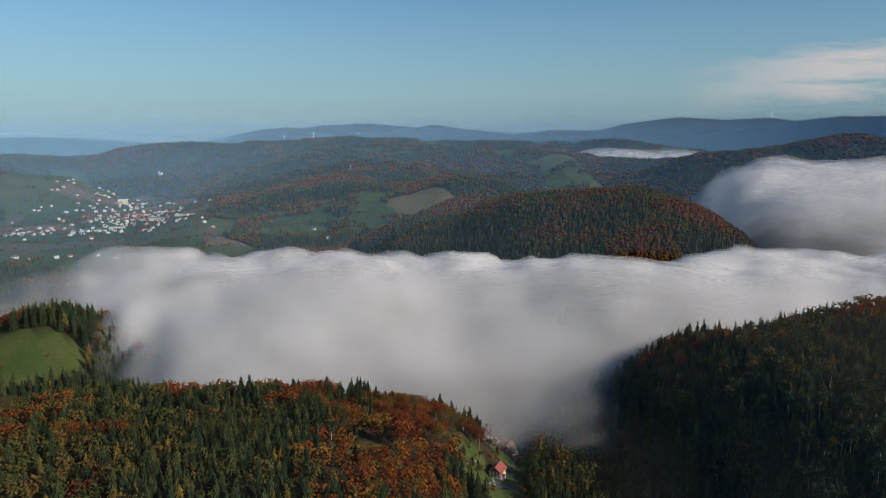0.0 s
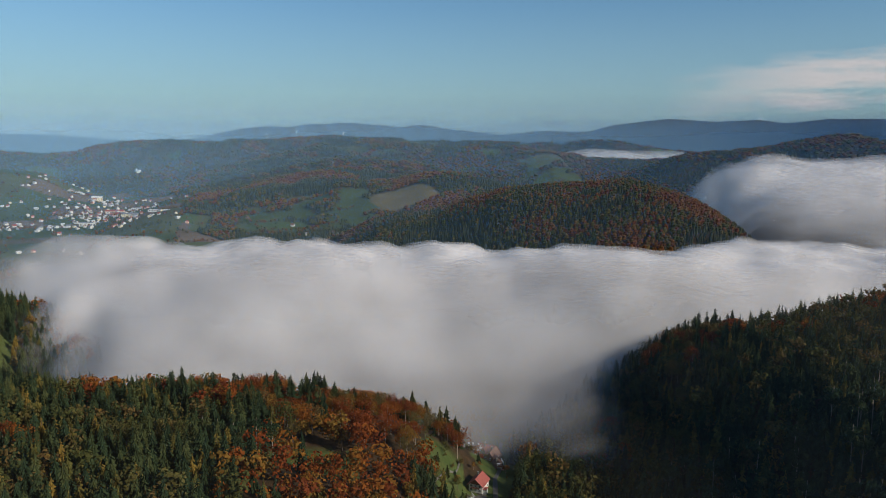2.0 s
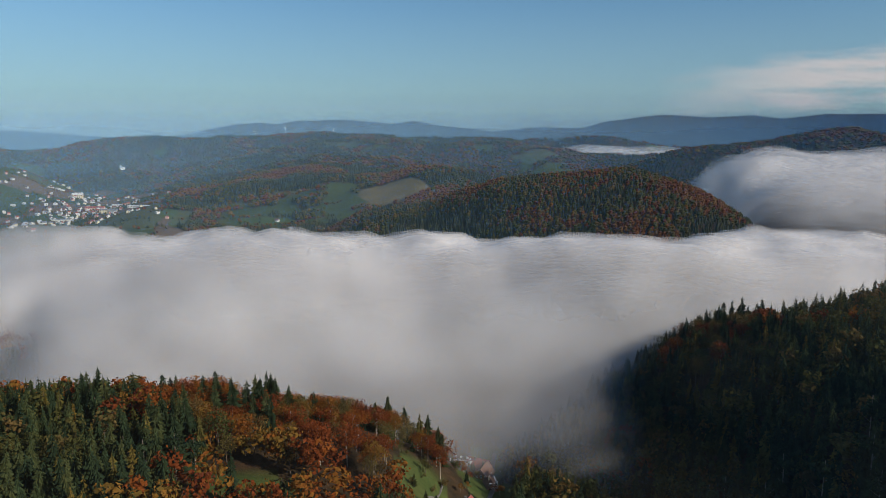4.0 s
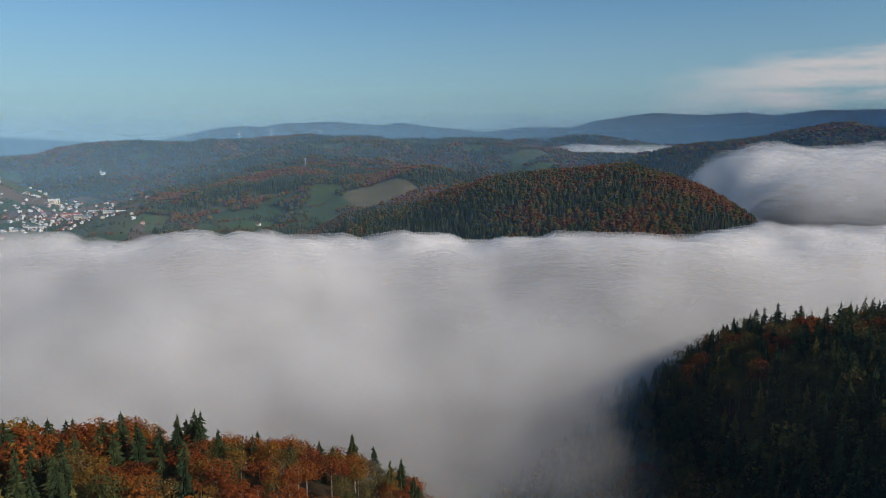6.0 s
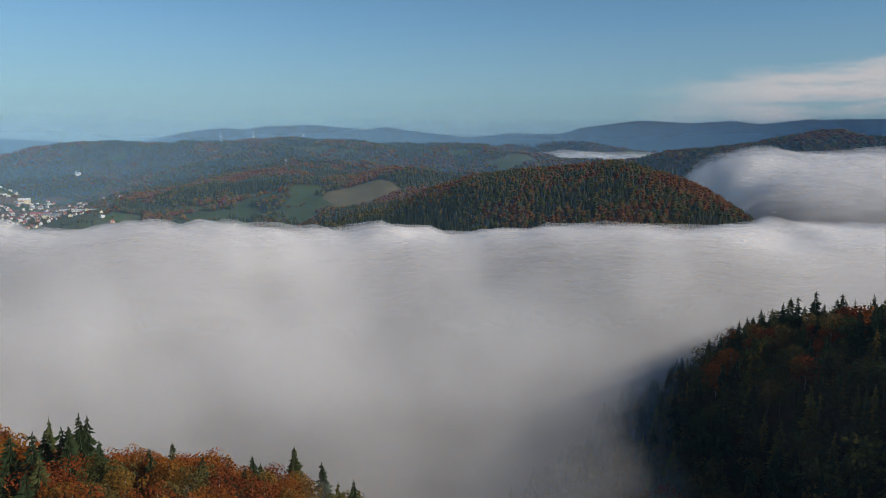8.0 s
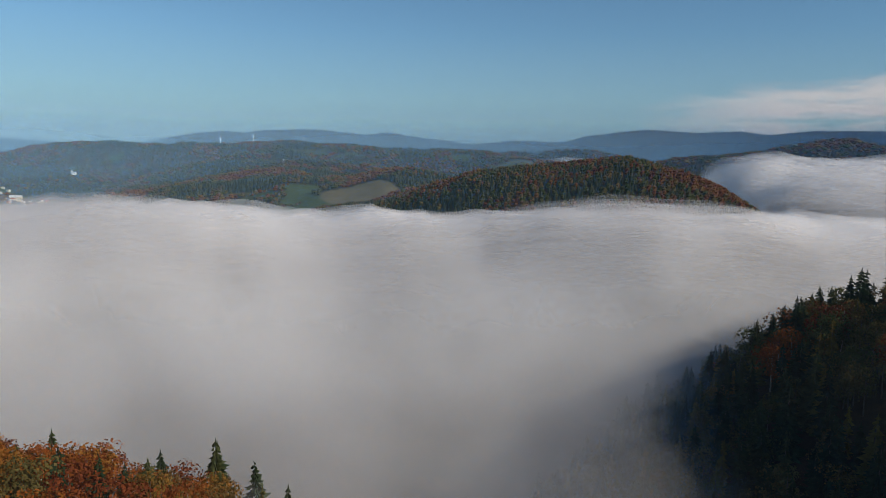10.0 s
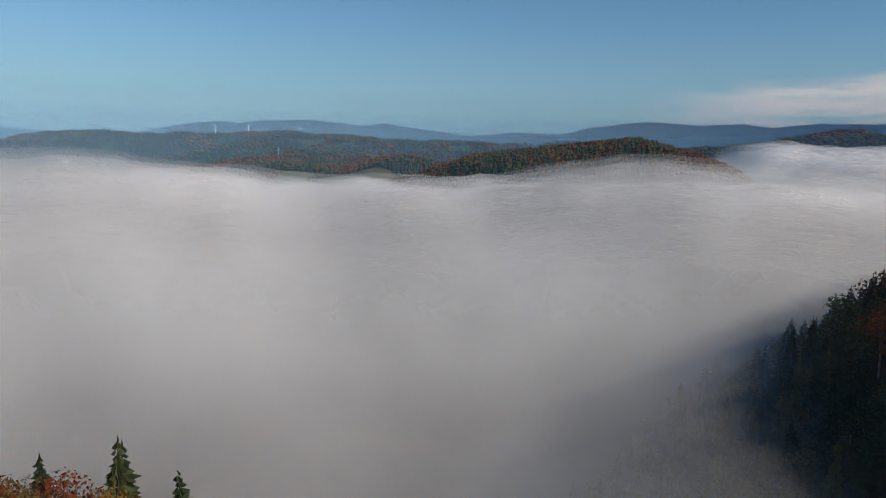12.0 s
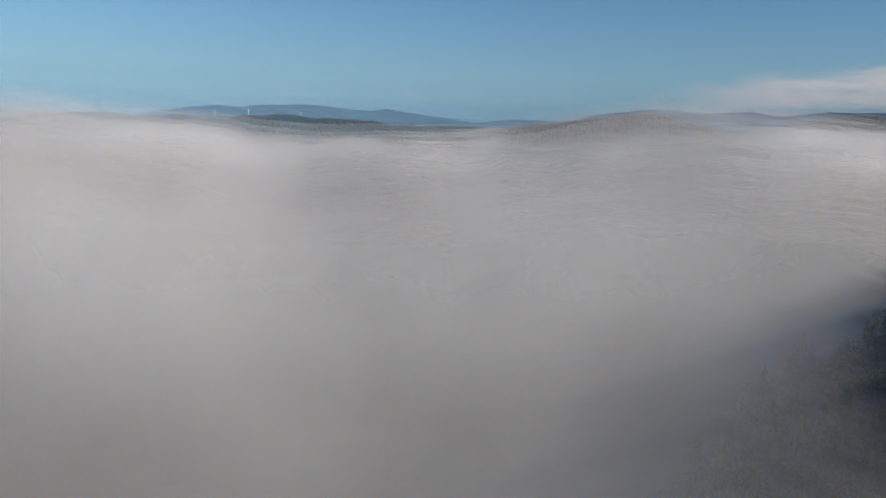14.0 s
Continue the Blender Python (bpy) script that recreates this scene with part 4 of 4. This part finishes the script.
# ---- the cottage in the side valley ----
def cottage(name, label, x, y, turn, sx, sy, eaves, rise, wall, roof, timber=True):
    ob = tagged(new(name), label, "house")
    piece("plinth", solid((0, 0, -3.0, sx + 0.15, sy + 0.15, 3.5)), STONE, ob)
    piece("wall", solid((0, 0, 0.5, sx, sy, eaves - 0.5)), wall, ob)
    piece("gable", solid(("gable", 0, 0, eaves, sx - 0.04, sy - 0.04, rise)), TIMBER if timber else wall, ob, "dark red-brown boarded gable" if timber else "")
    drop = rise * 0.7 / (sx / 2)
    for s in (-1, 1):
        piece("roof_side", solid(("slope", 0, -0.2, eaves - drop + 0.03, sx / 2 + 0.7, sy + 1.9, rise + drop, 0.22, s)), roof, ob)
    piece("chimney", solid((-0.9, sy * 0.12, eaves + rise * 0.55, 0.8, 0.8, rise * 0.45 + 1.1), (-0.9, sy * 0.12, eaves + rise + 1.1, 1.0, 1.0, 0.18)), STONE, ob)
    spots = [(a * sx, -sy / 2, z, 0) for a in (-0.3, 0.0, 0.3) for z in (1.2, 3.6)] + [(sx / 2, b * sy, z, 1) for b in (-0.3, 0.05, 0.33) for z in (1.2, 3.6)]
    for px, py, z, side in spots:
        window = piece("window", solid((px, py, z, 0.12, 1.25, 1.4) if side else (px, py, z, 1.25, 0.12, 1.4)), METAL, ob, "white-framed window")
        for q in (-0.3, 0.3):
            piece("pane", solid((px + 0.07, py + q, z + 0.12, 0.04, 0.5, 1.16) if side else (px + q, py - 0.07, z + 0.12, 0.5, 0.04, 1.16)), GLASS, window)
    if timber:
        balcony = piece("balcony", solid((0, -sy / 2 - 0.65, eaves - 1.75, sx * 0.62, 1.2, 0.16)), TIMBER, ob, "brown wooden balcony")
        for k in range(9):
            piece("baluster", solid((-sx * 0.3 + k * sx * 0.075, -sy / 2 - 1.2, eaves - 1.6, 0.1, 0.06, 0.85)), TIMBER, balcony)
        piece("rail", solid((0, -sy / 2 - 1.2, eaves - 0.75, sx * 0.62, 0.1, 0.1)), TIMBER, balcony)
        piece("porch", solid((sx / 2 + 0.9, -sy * 0.28, -1.5, 1.8, 3.0, 4.2)), wall, ob)
        piece("porch_roof", solid((sx / 2 + 0.95, -sy * 0.28, 2.72, 2.2, 3.5, 0.18)), roof, ob)
    ob.location, ob.rotation_euler = (x, y, float(height(x, y)) - 0.2), (0, 0, radians(turn))
    return ob


cottage("cottage", "white two-storey cottage with a red roof and brown boarded gable", 35, 435, -24, 7.8, 9.6, 4.9, 3.3, WHITE, REDTILE)
cottage("cottage", "brown-roofed cottage half lost in the fog", 49, 508, -24, 8.0, 10.0, 4.2, 4.6, TIMBER, BROWNTILE, False)
cottage("cottage", "red-roofed cottage half lost in the fog", 48, 536, 62, 8.5, 12.0, 4.4, 4.4, PINK, REDTILE, False)
cottage("shed", "low shed with a pale sheet roof on the meadow", 38, 536, 70, 5.0, 11.0, 2.4, 1.2, STONE, PALEROOF, False)
cottage("shed", "brown shed beside the lane", 50, 480, 10, 5.0, 8.0, 2.6, 2.2, TIMBER, BROWNTILE, False)
cottage("shed", "small brown shed below the white cottage", 29, 414, 20, 4.0, 5.0, 2.2, 1.8, TIMBER, BROWNTILE, False)


def along(points, wide, thick, lift):
    """A strip that follows the ground through the points."""
    v, f = [], []
    line = []
    for (xa, ya), (xb, yb) in zip(points, points[1:]):
        n = max(2, int(math.hypot(xb - xa, yb - ya) / 3))
        line += [(xa + (xb - xa) * k / n, ya + (yb - ya) * k / n) for k in range(n)]
    line.append(points[-1])
    for k, (x, y) in enumerate(line):
        a, b = line[max(0, k - 1)], line[min(len(line) - 1, k + 1)]
        d = math.hypot(b[0] - a[0], b[1] - a[1])
        nx, ny = -(b[1] - a[1]) / d * wide / 2, (b[0] - a[0]) / d * wide / 2
        z = sum(float(height(x + s * nx, y + s * ny)) for s in (-1, 0, 1)) / 3 + lift
        v += [(x - nx, y - ny, z), (x + nx, y + ny, z), (x + nx, y + ny, z - thick), (x - nx, y - ny, z - thick)]
    for k in range(len(line) - 1):
        for s in range(4):
            a, b = k * 4 + s, k * 4 + (s + 1) % 4
            f += [(a, b, b + 4), (a, b + 4, a + 4)]
    n = len(v) - 4
    f += [(0, 2, 1), (0, 3, 2), (n, n + 1, n + 2), (n, n + 2, n + 3)]
    return np.array(v), np.array(f)


lane = new("lane", sheet_mesh("lane", *along(((50, 398), (43, 420), (45, 450), (53, 490), (56, 540), (62, 580)), 2.6, 1.5, 0.25), [PAVING]))
tagged(lane, "narrow grey lane along the side valley", "road", kind="structure")
yard = new("yard", sheet_mesh("yard", *along(((34, 428), (38, 415)), 8, 1.0, 0.12), [PAVING]))
tagged(yard, "grey paved yard below the white cottage", "yard", kind="structure")
wall = new("stone_wall", sheet_mesh("stone_wall", *along(((8, 384), (14, 404), (21, 426), (25, 446)), 0.6, 1.6, 0.8), [STONE]))
tagged(wall, "low grey stone wall across the meadow", "wall")

car = tagged(new("car"), "dark blue car parked in the paved yard", "car")
piece("body", solid((0, 0, 0.35, 1.75, 4.2, 0.55)), CARPAINT, car)
piece("cabin", solid((0, 0.2, 0.9, 1.55, 2.2, 0.5)), GLASS, car)
piece("car_roof", solid((0, 0.2, 1.4, 1.45, 1.9, 0.06)), CARPAINT, car)
for a in (-0.8, 0.8):
    for b in (-1.3, 1.3):
        piece("wheel", lathe(((-0.1, 0.32), (0.1, 0.32)), 10, "x"), RUBBER, car).location = (a, b, 0.32)
car.location, car.rotation_euler = (38.5, 416, float(height(38.5, 416)) + 0.14), (0, 0, radians(60))

# shrubs round the cottages and on the meadow
for k in range(120):
    x, y = r.uniform(6, 62), r.uniform(375, 545)
    if (26 < x < 45 and 395 < y < 446) or abs(x - 44 - (y - 436) * 0.1) < 5 or math.hypot(x - 36, y - 417) < 8:
        continue
    kind = int(r.choice((0, 1, 3, 3)))
    h = r.uniform(3, 8)
    plant(kind, x, y, float(height(x, y)) - 0.3, h, h * r.uniform(0.9, 1.3))
for x, y in ((-395, 622), (-362, 640), (-440, 650)):
    plant(3, x, y, float(height(x, y)) - 0.3, 6, 7)


# ---- masts and wind turbines ----
def blade(angle):
    v = []
    for t, w in ((0.0, 0.5), (0.12, 1.3), (0.5, 0.9), (1.0, 0.15)):
        for a, b in ((-0.3, 0.12), (0.7, 0.0), (-0.3, -0.12)):
            v.append((a * w, b * w * 2, 1.0 + 21 * t))
    f = []
    for k in range(3):
        for s in range(3):
            p, q = k * 3 + s, k * 3 + (s + 1) % 3
            f += [(p, q, q + 3), (p, q + 3, p + 3)]
    c, s = math.cos(angle), math.sin(angle)
    v = np.array(v)
    return np.stack([v[:, 0] * c + v[:, 2] * s, v[:, 1], -v[:, 0] * s + v[:, 2] * c], 1), np.array(f)


for x, y, spin in ((-934, 4320, 0.25), (-767, 4353, 0.9), (-500, 4392, 1.5)):
    turbine = tagged(new("wind_turbine"), "white three-bladed wind turbine on a distant ridge", "wind turbine", "turbines on the ridge")
    piece("tower", lathe(((-4, 2.0), (48, 1.0)), 10), METAL, turbine, "", True)
    piece("nacelle", solid((0, 0.8, 47.6, 2.2, 6.0, 2.4)), METAL, turbine)
    hub = piece("hub", lathe(((-1.0, 0.9), (0.6, 1.0), (1.4, 0.3)), 10, "y"), METAL, turbine)
    hub.location, hub.rotation_euler = (0, -3.0, 48.8), (0, 0, radians(180))
    for k in range(3):
        b = piece("blade", blade(spin + k * 2.0944), METAL, turbine)
        b.location = (0, -3.4, 48.8)
    turbine.scale = (0.8, 0.8, 0.8)
    turbine.location, turbine.rotation_euler = (x, y, float(height(x, y))), (0, 0, radians(-20))

mast = tagged(new("radio_mast"), "slim steel radio mast above the woods", "mast")
piece("pole", lathe(((-2, 0.8), (34, 0.4), (38, 0.15)), 8), STEEL, mast)
for z, a in ((27, 0.6), (31, 2.4), (33, 4.3)):
    piece("antenna", lathe(((-0.2, 1.2), (0.4, 1.2)), 10, "y"), METAL, mast).location = (math.cos(a), math.sin(a) - 0.8, z)
mast.location = (-351, 2778, float(height(-351, 2778)))

summit = tagged(new("summit_tower"), "white tower on the far mountain top", "tower")
piece("base", lathe(((-3, 9), (6, 8), (8, 4)), 12), METAL, summit)
piece("shaft", lathe(((6, 2.2), (30, 1.4), (44, 0.4)), 10), METAL, summit)
summit.location = (1950, 4353, float(height(1950, 4353)))

# the models themselves stand among the others
spots = [(-262 + 8 * k, 384 - 3 * (k % 3)) for k in range(26)]
for model, (x, y) in zip([m for kind in SINGLES for m in kind], spots):
    model.matrix_basis = Matrix.LocRotScale((x, y, float(height(x, y)) - 0.4), None, (19, 19, 20))
